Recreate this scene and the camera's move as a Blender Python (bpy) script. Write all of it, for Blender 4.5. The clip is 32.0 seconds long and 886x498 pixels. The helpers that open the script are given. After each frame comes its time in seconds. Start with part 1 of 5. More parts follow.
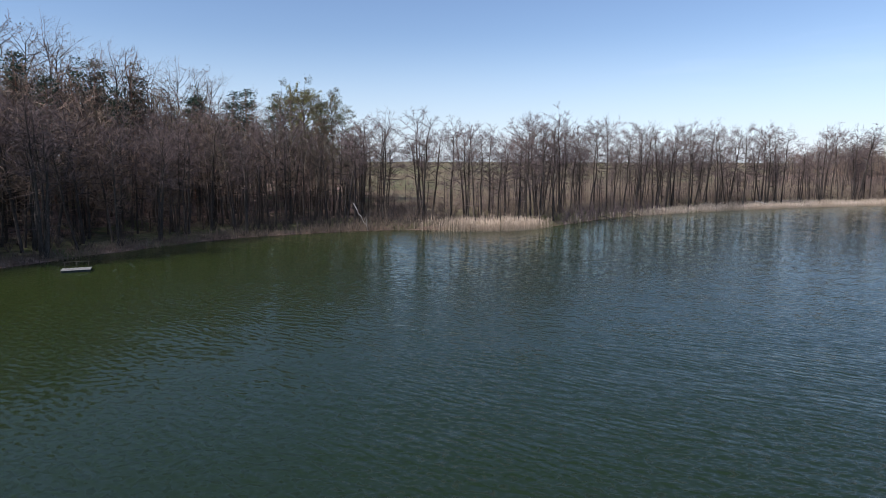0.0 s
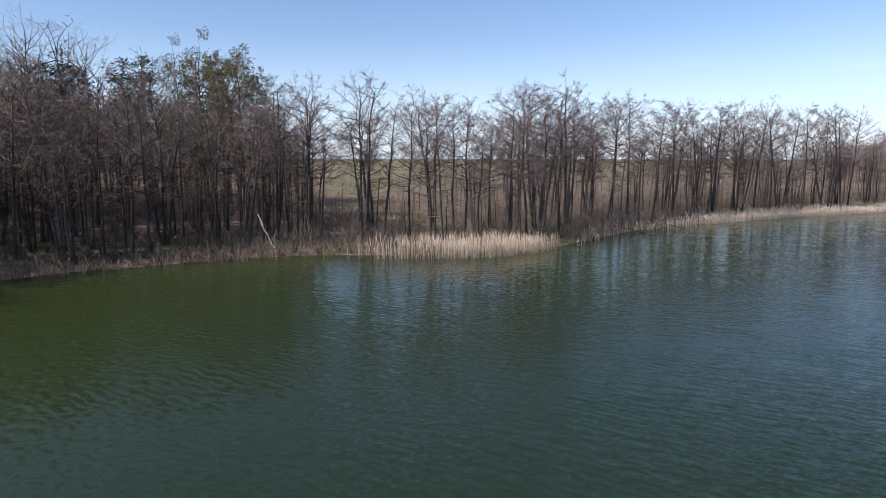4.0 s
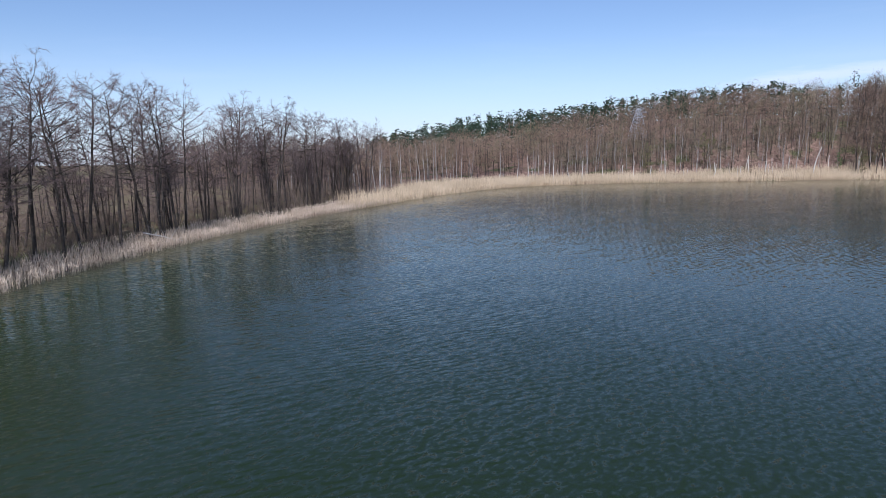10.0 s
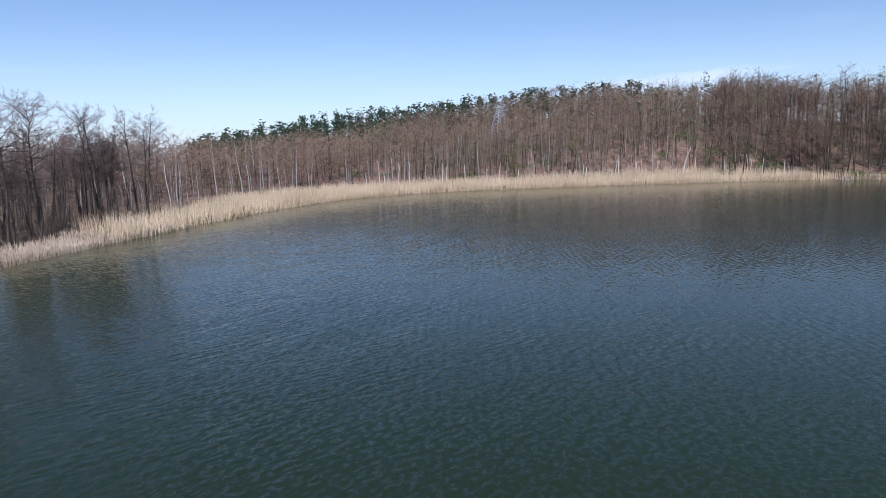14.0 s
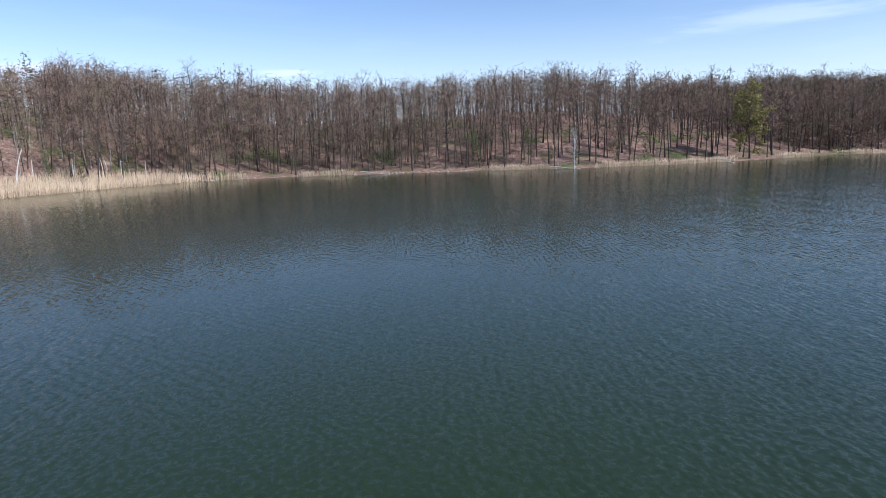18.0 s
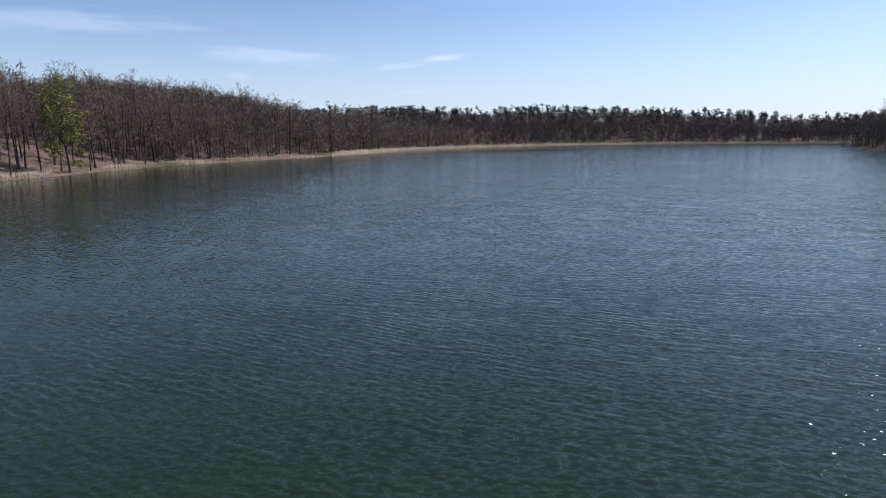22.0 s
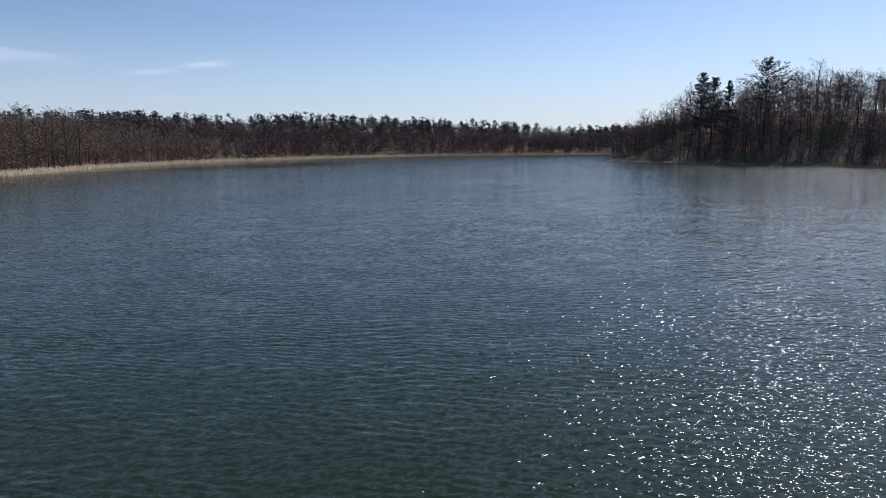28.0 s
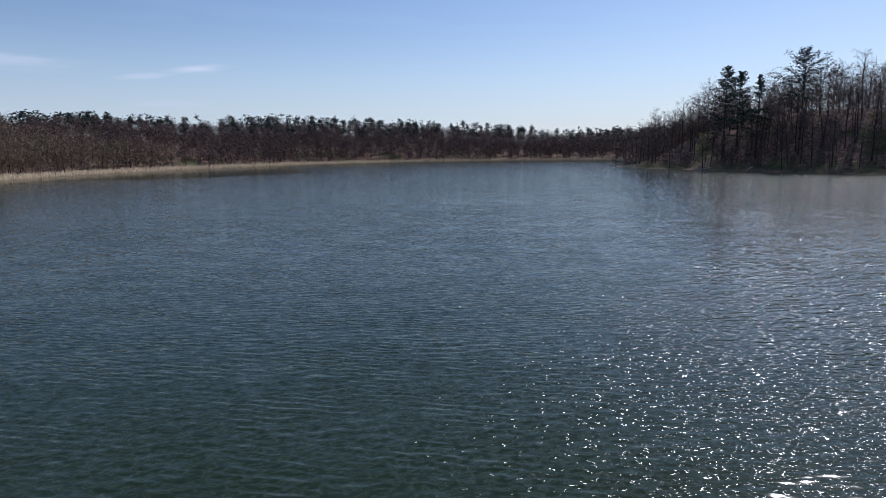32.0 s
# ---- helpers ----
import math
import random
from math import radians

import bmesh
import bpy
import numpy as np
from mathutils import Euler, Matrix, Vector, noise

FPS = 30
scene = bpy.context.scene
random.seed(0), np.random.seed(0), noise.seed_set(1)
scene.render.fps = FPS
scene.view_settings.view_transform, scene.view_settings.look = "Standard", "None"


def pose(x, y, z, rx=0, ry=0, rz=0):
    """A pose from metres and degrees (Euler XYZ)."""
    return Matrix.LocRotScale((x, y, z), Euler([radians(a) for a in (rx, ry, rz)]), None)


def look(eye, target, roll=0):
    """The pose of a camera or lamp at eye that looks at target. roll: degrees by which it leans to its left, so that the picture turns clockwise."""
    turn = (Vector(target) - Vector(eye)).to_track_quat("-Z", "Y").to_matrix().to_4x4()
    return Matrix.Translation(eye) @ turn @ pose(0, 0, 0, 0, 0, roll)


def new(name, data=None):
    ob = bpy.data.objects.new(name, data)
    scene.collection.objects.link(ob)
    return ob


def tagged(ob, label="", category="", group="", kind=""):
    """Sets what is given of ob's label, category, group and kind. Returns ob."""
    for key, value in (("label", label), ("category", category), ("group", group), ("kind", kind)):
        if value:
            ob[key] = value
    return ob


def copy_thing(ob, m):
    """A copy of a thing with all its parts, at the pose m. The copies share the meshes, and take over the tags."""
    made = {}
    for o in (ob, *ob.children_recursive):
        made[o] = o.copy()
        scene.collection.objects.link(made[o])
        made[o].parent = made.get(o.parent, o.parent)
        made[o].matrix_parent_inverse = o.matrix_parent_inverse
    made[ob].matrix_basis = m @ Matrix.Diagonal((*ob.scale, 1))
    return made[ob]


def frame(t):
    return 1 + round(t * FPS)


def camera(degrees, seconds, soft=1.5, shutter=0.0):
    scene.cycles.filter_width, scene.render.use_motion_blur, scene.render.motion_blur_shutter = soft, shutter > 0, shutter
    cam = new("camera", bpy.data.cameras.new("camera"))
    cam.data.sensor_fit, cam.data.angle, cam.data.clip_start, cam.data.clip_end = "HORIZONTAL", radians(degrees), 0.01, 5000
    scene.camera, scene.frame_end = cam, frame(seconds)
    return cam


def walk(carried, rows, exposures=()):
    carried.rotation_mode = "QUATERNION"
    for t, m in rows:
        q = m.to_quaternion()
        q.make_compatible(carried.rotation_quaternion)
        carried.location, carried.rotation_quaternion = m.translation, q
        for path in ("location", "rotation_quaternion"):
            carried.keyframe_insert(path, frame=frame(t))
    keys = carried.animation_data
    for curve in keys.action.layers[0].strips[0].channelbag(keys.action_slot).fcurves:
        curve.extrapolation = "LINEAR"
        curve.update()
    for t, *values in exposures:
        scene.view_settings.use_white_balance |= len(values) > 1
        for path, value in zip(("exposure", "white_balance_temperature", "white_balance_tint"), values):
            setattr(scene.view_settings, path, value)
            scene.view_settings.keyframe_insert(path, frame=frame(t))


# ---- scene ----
cam = camera(70.79, 32.0, 0.8)
PATH = [
    (0, (-0.000, 0.000, 8.368), (-0.000, 1.980, 8.088), 0.17),
    (0.5, (0.218, 2.617, 8.278), (0.217, 4.598, 7.996), 0.13),
    (1, (0.560, 5.486, 8.187), (0.555, 7.466, 7.904), 0.15),
    (1.5, (1.046, 8.678, 8.097), (1.036, 10.657, 7.812), 0.15),
    (2, (1.623, 12.113, 8.009), (1.604, 14.093, 7.721), 0.12),
    (2.5, (2.254, 15.700, 7.923), (2.223, 17.679, 7.635), 0.04),
    (4.5, (4.099, 29.856, 7.613), (4.176, 31.833, 7.325), 0.10),
    (5, (4.694, 33.468, 7.582), (5.026, 35.419, 7.297), -0.17),
    (5.5, (5.435, 37.063, 7.558), (6.097, 38.928, 7.273), -0.50),
    (6, (6.422, 40.558, 7.538), (7.386, 42.287, 7.253), -0.60),
    (6.5, (7.716, 43.840, 7.520), (8.924, 45.408, 7.235), -0.78),
    (7, (9.403, 46.858, 7.504), (10.775, 48.284, 7.217), -0.88),
    (7.5, (11.507, 49.646, 7.489), (13.006, 50.939, 7.200), -0.99),
    (8, (13.857, 52.242, 7.479), (15.452, 53.414, 7.189), -1.15),
    (8.5, (16.345, 54.660, 7.474), (17.975, 55.781, 7.184), -1.09),
    (9, (19.078, 56.869, 7.477), (20.724, 57.969, 7.187), -1.07),
    (9.5, (21.974, 58.898, 7.482), (23.626, 59.988, 7.194), -1.07),
    (10, (25.024, 60.728, 7.484), (26.679, 61.813, 7.196), -1.03),
    (10.5, (28.180, 62.382, 7.488), (29.836, 63.466, 7.201), -0.93),
    (11, (31.390, 63.909, 7.499), (33.045, 64.996, 7.213), -0.90),
    (11.5, (34.655, 65.343, 7.521), (36.308, 66.433, 7.236), -0.91),
    (12, (37.990, 66.711, 7.554), (39.648, 67.793, 7.270), -0.97),
    (12.5, (41.431, 68.038, 7.594), (43.108, 69.090, 7.310), -0.98),
    (13, (44.997, 69.304, 7.635), (46.714, 70.288, 7.350), -1.00),
    (13.5, (48.644, 70.505, 7.674), (50.423, 71.371, 7.387), -1.06),
    (15.5, (62.154, 74.893, 7.808), (64.129, 74.856, 7.493), -2.31),
    (16, (65.859, 74.922, 7.845), (67.813, 74.646, 7.523), -2.20),
    (16.5, (69.581, 74.701, 7.882), (71.481, 74.174, 7.550), -1.99),
    (17, (73.278, 74.156, 7.915), (75.104, 73.415, 7.577), -1.89),
    (17.5, (76.889, 73.211, 7.943), (78.626, 72.280, 7.600), -1.91),
    (18, (80.286, 71.865, 7.961), (81.902, 70.739, 7.612), -1.87),
    (18.5, (83.428, 70.062, 7.966), (84.886, 68.738, 7.613), -1.69),
    (19, (86.307, 67.847, 7.962), (87.582, 66.348, 7.604), -1.56),
    (19.5, (88.886, 65.303, 7.950), (89.962, 63.657, 7.589), -1.30),
    (20, (91.136, 62.540, 7.935), (91.997, 60.771, 7.571), -1.12),
    (20.5, (92.973, 59.592, 7.916), (93.606, 57.731, 7.551), -0.92),
    (21, (94.427, 56.592, 7.895), (94.820, 54.665, 7.530), -0.76),
    (21.5, (95.461, 53.514, 7.873), (95.598, 51.553, 7.508), -0.55),
    (22, (96.060, 50.342, 7.850), (95.957, 48.379, 7.485), -0.51),
    (22.5, (96.242, 47.083, 7.829), (95.935, 45.140, 7.466), -0.45),
    (23, (96.035, 43.726, 7.808), (95.579, 41.813, 7.447), -0.38),
    (23.5, (95.463, 40.301, 7.789), (94.952, 38.400, 7.430), -0.38),
    (24, (94.608, 36.856, 7.772), (94.032, 34.974, 7.416), -0.34),
    (24.5, (93.520, 33.447, 7.760), (92.891, 31.582, 7.406), -0.32),
    (25, (92.284, 30.078, 7.753), (91.609, 28.229, 7.402), -0.35),
    (25.5, (90.929, 26.724, 7.753), (90.214, 24.889, 7.405), -0.33),
    (27.5, (83.124, 12.200, 7.903), (82.352, 10.386, 7.564), -0.40),
    (28, (81.294, 8.576, 7.929), (80.516, 6.765, 7.592), -0.43),
    (28.5, (79.468, 4.979, 7.951), (78.684, 3.169, 7.616), -0.40),
    (29, (77.632, 1.413, 7.970), (76.844, -0.395, 7.637), -0.47),
    (29.5, (75.788, -2.130, 7.984), (74.996, -3.937, 7.652), -0.47),
    (30, (73.957, -5.677, 7.995), (73.163, -7.482, 7.664), -0.46),
    (30.5, (72.127, -9.225, 8.003), (71.332, -11.030, 7.674), -0.49),
    (31, (70.294, -12.784, 8.010), (69.497, -14.588, 7.682), -0.50),
    (31.5, (68.473, -16.377, 8.016), (67.672, -18.180, 7.690), -0.47),
    (32, (66.662, -19.988, 8.022), (65.860, -21.792, 7.697), -0.53),
]
# The film's own brightening and darkening: seconds, stops, kelvin, tint.
LOOKS = [(0, 0.24, 5840, 17), (2, 0.28, 5840, 17), (5, 0.44, 5740, 17), (6, 0.18, 5570, 17), (9, 0.06, 5530, 18), (13, 0.07, 5530, 18), (16, 0.33, 5580, 18), (17, 0.46, 5580, 17), (20, 0.38, 5560, 18), (23, -0.12, 5640, 18), (26, -0.2, 5680, 18), (32, -0.28, 5680, 18)]
walk(cam, [(t, look(eye, target, roll)) for t, eye, target, roll in PATH], LOOKS)

# ---- light: clear spring midday, sun high over the south-western bank ----
SUN_YAW, SUN_UP = 118.0, 41.0
world = bpy.data.worlds.new("world")
scene.world = world
world.use_nodes = True
wn, wl = world.node_tree.nodes, world.node_tree.links
wn.clear()
sky = wn.new("ShaderNodeTexSky")
sky.sky_type, sky.sun_disc = "NISHITA", False
sky.sun_elevation, sky.sun_rotation = radians(SUN_UP), radians(-SUN_YAW)
sky.altitude, sky.air_density, sky.dust_density, sky.ozone_density = 60, 1.0, 0.3, 1.3
geo = wn.new("ShaderNodeTexCoord")
stretch = wn.new("ShaderNodeMapping")
stretch.inputs["Scale"].default_value = (2.2, 2.2, 17.0)
stretch.inputs["Rotation"].default_value = (radians(2), radians(-3), 0)
veil = wn.new("ShaderNodeTexNoise")
veil.inputs["Scale"].default_value, veil.inputs["Detail"].default_value = 1.25, 7.0
veil.inputs["Roughness"].default_value = 0.55
thin = wn.new("ShaderNodeMapRange")
thin.inputs["From Min"].default_value, thin.inputs["From Max"].default_value = 0.55, 0.80
thin.inputs["To Max"].default_value = 0.12
up = wn.new("ShaderNodeSeparateXYZ")
low = wn.new("ShaderNodeMapRange")
low.interpolation_type = "SMOOTHSTEP"
low.inputs["From Min"].default_value, low.inputs["From Max"].default_value = 0.34, 0.12
both = wn.new("ShaderNodeMath")
both.operation = "MULTIPLY"
cloudy = wn.new("ShaderNodeMix")
cloudy.data_type = "RGBA"
cloudy.inputs["B"].default_value = (7.6, 8.2, 8.8, 1)
shine = wn.new("ShaderNodeBackground")
shine.inputs["Strength"].default_value = 0.105
wout = wn.new("ShaderNodeOutputWorld")
wl.new(geo.outputs["Generated"], stretch.inputs["Vector"])
wl.new(stretch.outputs["Vector"], veil.inputs["Vector"])
wl.new(veil.outputs["Fac"], thin.inputs["Value"])
wl.new(geo.outputs["Generated"], up.inputs["Vector"])
wl.new(up.outputs["Z"], low.inputs["Value"])
wl.new(thin.outputs["Result"], both.inputs[0])
wl.new(low.outputs["Result"], both.inputs[1])


def sky_math(op, a, b):
    node = wn.new("ShaderNodeMath")
    node.operation = op
    for k, v in enumerate((a, b)):
        if isinstance(v, (int, float)):
            node.inputs[k].default_value = v
        else:
            wl.new(v, node.inputs[k])
    return node.outputs["Value"]


# Thin streaks of cirrus low in the east and south: bearing, height, half length, half depth, tilt, density.
STREAKS = [(169, 6.6, 7.5, 0.75, -0.05, 0.38), (183, 6.45, 2.6, 0.42, 0.10, 0.75), (179, 5.8, 3.2, 0.3, 0.09, 0.35), (89, 5.9, 9.0, 0.75, 0.07, 0.7), (165.5, 4.9, 1.8, 0.35, -0.06, 0.4), (112, 6.0, 3.4, 0.4, 0.0, 0.6), (153, 8.6, 10.0, 1.1, 0.05, 0.3), (181, 3.6, 4.2, 0.4, 0.02, 0.22)]
shred = wn.new("ShaderNodeTexNoise")
shred.inputs["Scale"].default_value, shred.inputs["Detail"].default_value, shred.inputs["Roughness"].default_value = 4.0, 6.0, 0.6
wl.new(stretch.outputs["Vector"], shred.inputs["Vector"])
fray = sky_math("MULTIPLY", sky_math("SUBTRACT", shred.outputs["Fac"], 0.5), 2.6)
cover = both.outputs["Value"]
for bearing, height, half_long, half_deep, tilt, dense in STREAKS:
    a = radians(bearing)
    side = wn.new("ShaderNodeVectorMath")
    side.operation = "DOT_PRODUCT"
    side.inputs[1].default_value = (math.cos(a), -math.sin(a), 0)
    ahead = wn.new("ShaderNodeVectorMath")
    ahead.operation = "DOT_PRODUCT"
    ahead.inputs[1].default_value = (math.sin(a), math.cos(a), 0)
    for node in (side, ahead):
        wl.new(geo.outputs["Generated"], node.inputs[0])
    u = sky_math("DIVIDE", side.outputs["Value"], radians(half_long))
    w = sky_math("SUBTRACT", sky_math("SUBTRACT", up.outputs["Z"], math.sin(radians(height))), sky_math("MULTIPLY", side.outputs["Value"], tilt))
    w = sky_math("DIVIDE", w, radians(half_deep))
    far = sky_math("SQRT", sky_math("ADD", sky_math("MULTIPLY", u, u), sky_math("MULTIPLY", w, w)), 0)
    fade = wn.new("ShaderNodeMapRange")
    fade.interpolation_type = "SMOOTHSTEP"
    fade.inputs["From Min"].default_value, fade.inputs["From Max"].default_value = 1.15, 0.0
    fade.inputs["To Max"].default_value = dense
    wl.new(sky_math("ADD", far, fray), fade.inputs["Value"])
    cover = sky_math("MAXIMUM", cover, sky_math("MULTIPLY", fade.outputs["Result"], sky_math("GREATER_THAN", ahead.outputs["Value"], 0.5)))
wl.new(cover, cloudy.inputs["Factor"])
# Pale spring haze round the whole horizon.
haze = wn.new("ShaderNodeMix")
haze.data_type = "RGBA"
haze.inputs["B"].default_value = (6.2, 7.2, 8.0, 1)
thick_air = wn.new("ShaderNodeMapRange")
thick_air.interpolation_type = "SMOOTHSTEP"
thick_air.inputs["From Min"].default_value, thick_air.inputs["From Max"].default_value = 0.20, -0.02
thick_air.inputs["To Max"].default_value = 0.62
wl.new(up.outputs["Z"], thick_air.inputs["Value"])
wl.new(thick_air.outputs["Result"], haze.inputs["Factor"])
wl.new(sky.outputs["Color"], haze.inputs["A"])
wl.new(haze.outputs["Result"], cloudy.inputs["A"])
wl.new(cloudy.outputs["Result"], shine.inputs["Color"])
wl.new(shine.outputs["Background"], wout.inputs["Surface"])

sun = new("sun", bpy.data.lights.new("sun", "SUN"))
sun.data.energy, sun.data.angle, sun.data.color = 4.2, radians(0.53), (1.0, 0.955, 0.88)
sun_way = Vector((-math.sin(radians(SUN_YAW)) * math.cos(radians(SUN_UP)), math.cos(radians(SUN_YAW)) * math.cos(radians(SUN_UP)), math.sin(radians(SUN_UP))))
sun.matrix_world = look((0, 0, 300), Vector((0, 0, 300)) - sun_way)


# ---- materials ----
def surface(name, low_colour, high_colour, scale=1.0, rough=0.85, bump=0.0, fine=8.0, third=None, vary=0.0, space="Object", spec=0.25, stretch_z=1.0):
    """Two colours mixed by coarse and fine noise, with a fine relief; third adds patches; vary shifts value piece by piece."""
    m = bpy.data.materials.new(name)
    m.use_nodes = True
    n, l = m.node_tree.nodes, m.node_tree.links
    b = n["Principled BSDF"]
    b.inputs["Roughness"].default_value = rough
    b.inputs["Specular IOR Level"].default_value = spec
    tc = n.new("ShaderNodeTexCoord")
    mp = n.new("ShaderNodeMapping")
    mp.inputs["Scale"].default_value = (1, 1, stretch_z)
    l.new(tc.outputs[space], mp.inputs["Vector"])
    big, small = n.new("ShaderNodeTexNoise"), n.new("ShaderNodeTexNoise")
    for node, s, d in ((big, scale, 4), (small, scale * fine, 5)):
        node.inputs["Scale"].default_value, node.inputs["Detail"].default_value = s, d
        l.new(mp.outputs["Vector"], node.inputs["Vector"])
    mixv = n.new("ShaderNodeMath")
    mixv.operation = "MULTIPLY_ADD"
    mixv.inputs[1].default_value = 0.5
    half = n.new("ShaderNodeMath")
    half.operation = "MULTIPLY"
    half.inputs[1].default_value = 0.5
    l.new(big.outputs["Fac"], mixv.inputs[0])
    l.new(small.outputs["Fac"], half.inputs[0])
    l.new(half.outputs["Value"], mixv.inputs[2])
    ramp = n.new("ShaderNodeValToRGB")
    ramp.color_ramp.elements[0].position, ramp.color_ramp.elements[1].position = 0.36, 0.64
    ramp.color_ramp.elements[0].color, ramp.color_ramp.elements[1].color = (*low_colour, 1), (*high_colour, 1)
    l.new(mixv.outputs["Value"], ramp.inputs["Fac"])
    last = ramp.outputs["Color"]
    if third:
        patch = n.new("ShaderNodeTexNoise")
        patch.inputs["Scale"].default_value, patch.inputs["Detail"].default_value = scale * 0.37, 3
        l.new(mp.outputs["Vector"], patch.inputs["Vector"])
        where = n.new("ShaderNodeMapRange")
        where.inputs["From Min"].default_value, where.inputs["From Max"].default_value = 0.5, 0.62
        l.new(patch.outputs["Fac"], where.inputs["Value"])
        add = n.new("ShaderNodeMix")
        add.data_type = "RGBA"
        add.inputs["B"].default_value = (*third, 1)
        l.new(where.outputs["Result"], add.inputs["Factor"])
        l.new(last, add.inputs["A"])
        last = add.outputs["Result"]
    if vary:
        info, isl = n.new("ShaderNodeObjectInfo"), n.new("ShaderNodeNewGeometry")
        pick = n.new("ShaderNodeMath")
        pick.operation = "ADD"
        l.new(info.outputs["Random"], pick.inputs[0])
        l.new(isl.outputs["Random Per Island"], pick.inputs[1])
        span = n.new("ShaderNodeMapRange")
        span.inputs["From Max"].default_value = 2.0
        span.inputs["To Min"].default_value, span.inputs["To Max"].default_value = 1 - vary, 1 + vary
        l.new(pick.outputs["Value"], span.inputs["Value"])
        hsv = n.new("ShaderNodeHueSaturation")
        l.new(span.outputs["Result"], hsv.inputs["Value"])
        l.new(last, hsv.inputs["Color"])
        last = hsv.outputs["Color"]
    l.new(last, b.inputs["Base Color"])
    if bump:
        bn = n.new("ShaderNodeBump")
        bn.inputs["Strength"].default_value, bn.inputs["Distance"].default_value = 0.7, bump
        l.new(small.outputs["Fac"], bn.inputs["Height"])
        l.new(bn.outputs["Normal"], b.inputs["Normal"])
    return m


ALDER_BARK = surface("alder_bark", (0.034, 0.027, 0.021), (0.118, 0.095, 0.075), 1.2, 0.9, 0.02, 9, vary=0.25, stretch_z=0.4)
ALDER_TWIG = surface("alder_twig", (0.12, 0.085, 0.076), (0.26, 0.19, 0.168), 0.3, 0.85, 0, 6, vary=0.35)
OAK_BARK = surface("oak_bark", (0.036, 0.028, 0.023), (0.108, 0.085, 0.068), 1.0, 0.92, 0.02, 9, vary=0.3, stretch_z=0.4)
OAK_TWIG = surface("oak_twig", (0.148, 0.097, 0.068), (0.325, 0.222, 0.158), 0.3, 0.88, 0, 6, third=(0.20, 0.168, 0.098), vary=0.4)
PALE_BARK = surface("pale_bark", (0.20, 0.175, 0.15), (0.46, 0.43, 0.39), 0.9, 0.8, 0.01, 7, vary=0.25, stretch_z=0.6)
BIRCH_BARK = surface("birch_bark", (0.42, 0.40, 0.37), (0.78, 0.76, 0.72), 1.6, 0.7, 0.01, 5, vary=0.1, stretch_z=2.5)
DEAD_WOOD = surface("dead_wood", (0.36, 0.32, 0.27), (0.66, 0.62, 0.55), 2.0, 0.85, 0.01, 6, vary=0.15)
PINE_BARK = surface("pine_bark", (0.13, 0.065, 0.04), (0.30, 0.15, 0.085), 1.0, 0.9, 0.02, 8, vary=0.2, stretch_z=0.5)
NEEDLES = surface("pine_needles", (0.020, 0.038, 0.022), (0.052, 0.088, 0.046), 0.5, 0.75, 0, 8, vary=0.35)
FIR_NEEDLES = surface("fir_needles", (0.014, 0.026, 0.020), (0.035, 0.058, 0.040), 0.5, 0.75, 0, 8, vary=0.3)
YOUNG_LEAF = surface("young_leaf", (0.19, 0.172, 0.048), (0.35, 0.31, 0.095), 0.5, 0.65, 0, 8, vary=0.3)
FRESH_LEAF = surface("fresh_leaf", (0.055, 0.095, 0.025), (0.12, 0.19, 0.05), 0.5, 0.65, 0, 8, vary=0.35)
OLIVE_BUD = surface("olive_bud", (0.10, 0.095, 0.04), (0.19, 0.175, 0.075), 0.5, 0.7, 0, 8, vary=0.3)
# Redder twigs of the southern woods, with their backlit shade put into the colour.
BACKLIT_TWIG = surface("backlit_twig", (0.115, 0.074, 0.062), (0.20, 0.133, 0.112), 0.3, 0.88, 0, 6, vary=0.2)
HAZEL_TWIG = surface("hazel_twig", (0.16, 0.125, 0.08), (0.33, 0.27, 0.18), 0.3, 0.88, 0, 6, vary=0.35)
REED = surface("dry_reed", (0.36, 0.27, 0.165), (0.68, 0.54, 0.36), 0.25, 0.75, 0, 20, vary=0.3)
PINK_REED = surface("weathered_reed", (0.42, 0.32, 0.22), (0.76, 0.61, 0.455), 0.25, 0.8, 0, 20, vary=0.35)
TAN_REED = surface("tan_reed", (0.29, 0.215, 0.145), (0.55, 0.425, 0.305), 0.25, 0.8, 0, 20, vary=0.4)
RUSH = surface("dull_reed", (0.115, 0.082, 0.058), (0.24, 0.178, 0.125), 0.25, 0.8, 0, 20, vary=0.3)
GRASS = surface("tuft_grass", (0.12, 0.11, 0.05), (0.26, 0.24, 0.11), 0.2, 0.8, 0, 12, vary=0.35)
SHRUB = surface("shrub_twig", (0.14, 0.10, 0.072), (0.30, 0.225, 0.165), 0.3, 0.88, 0, 6, vary=0.35)
OLD_BOARD = surface("old_board", (0.15, 0.14, 0.125), (0.33, 0.31, 0.28), 3.0, 0.8, 0.004, 6, vary=0.15)
DARK_FLOAT = surface("dark_float", (0.025, 0.028, 0.03), (0.07, 0.07, 0.07), 3.0, 0.6, 0.002, 6)
STONE = surface("lake_stone", (0.22, 0.20, 0.175), (0.48, 0.45, 0.40), 3.0, 0.85, 0.01, 6, vary=0.3)
STEEL = surface("galvanised_steel", (0.36, 0.38, 0.40), (0.56, 0.58, 0.60), 1.0, 0.5, 0, 6)


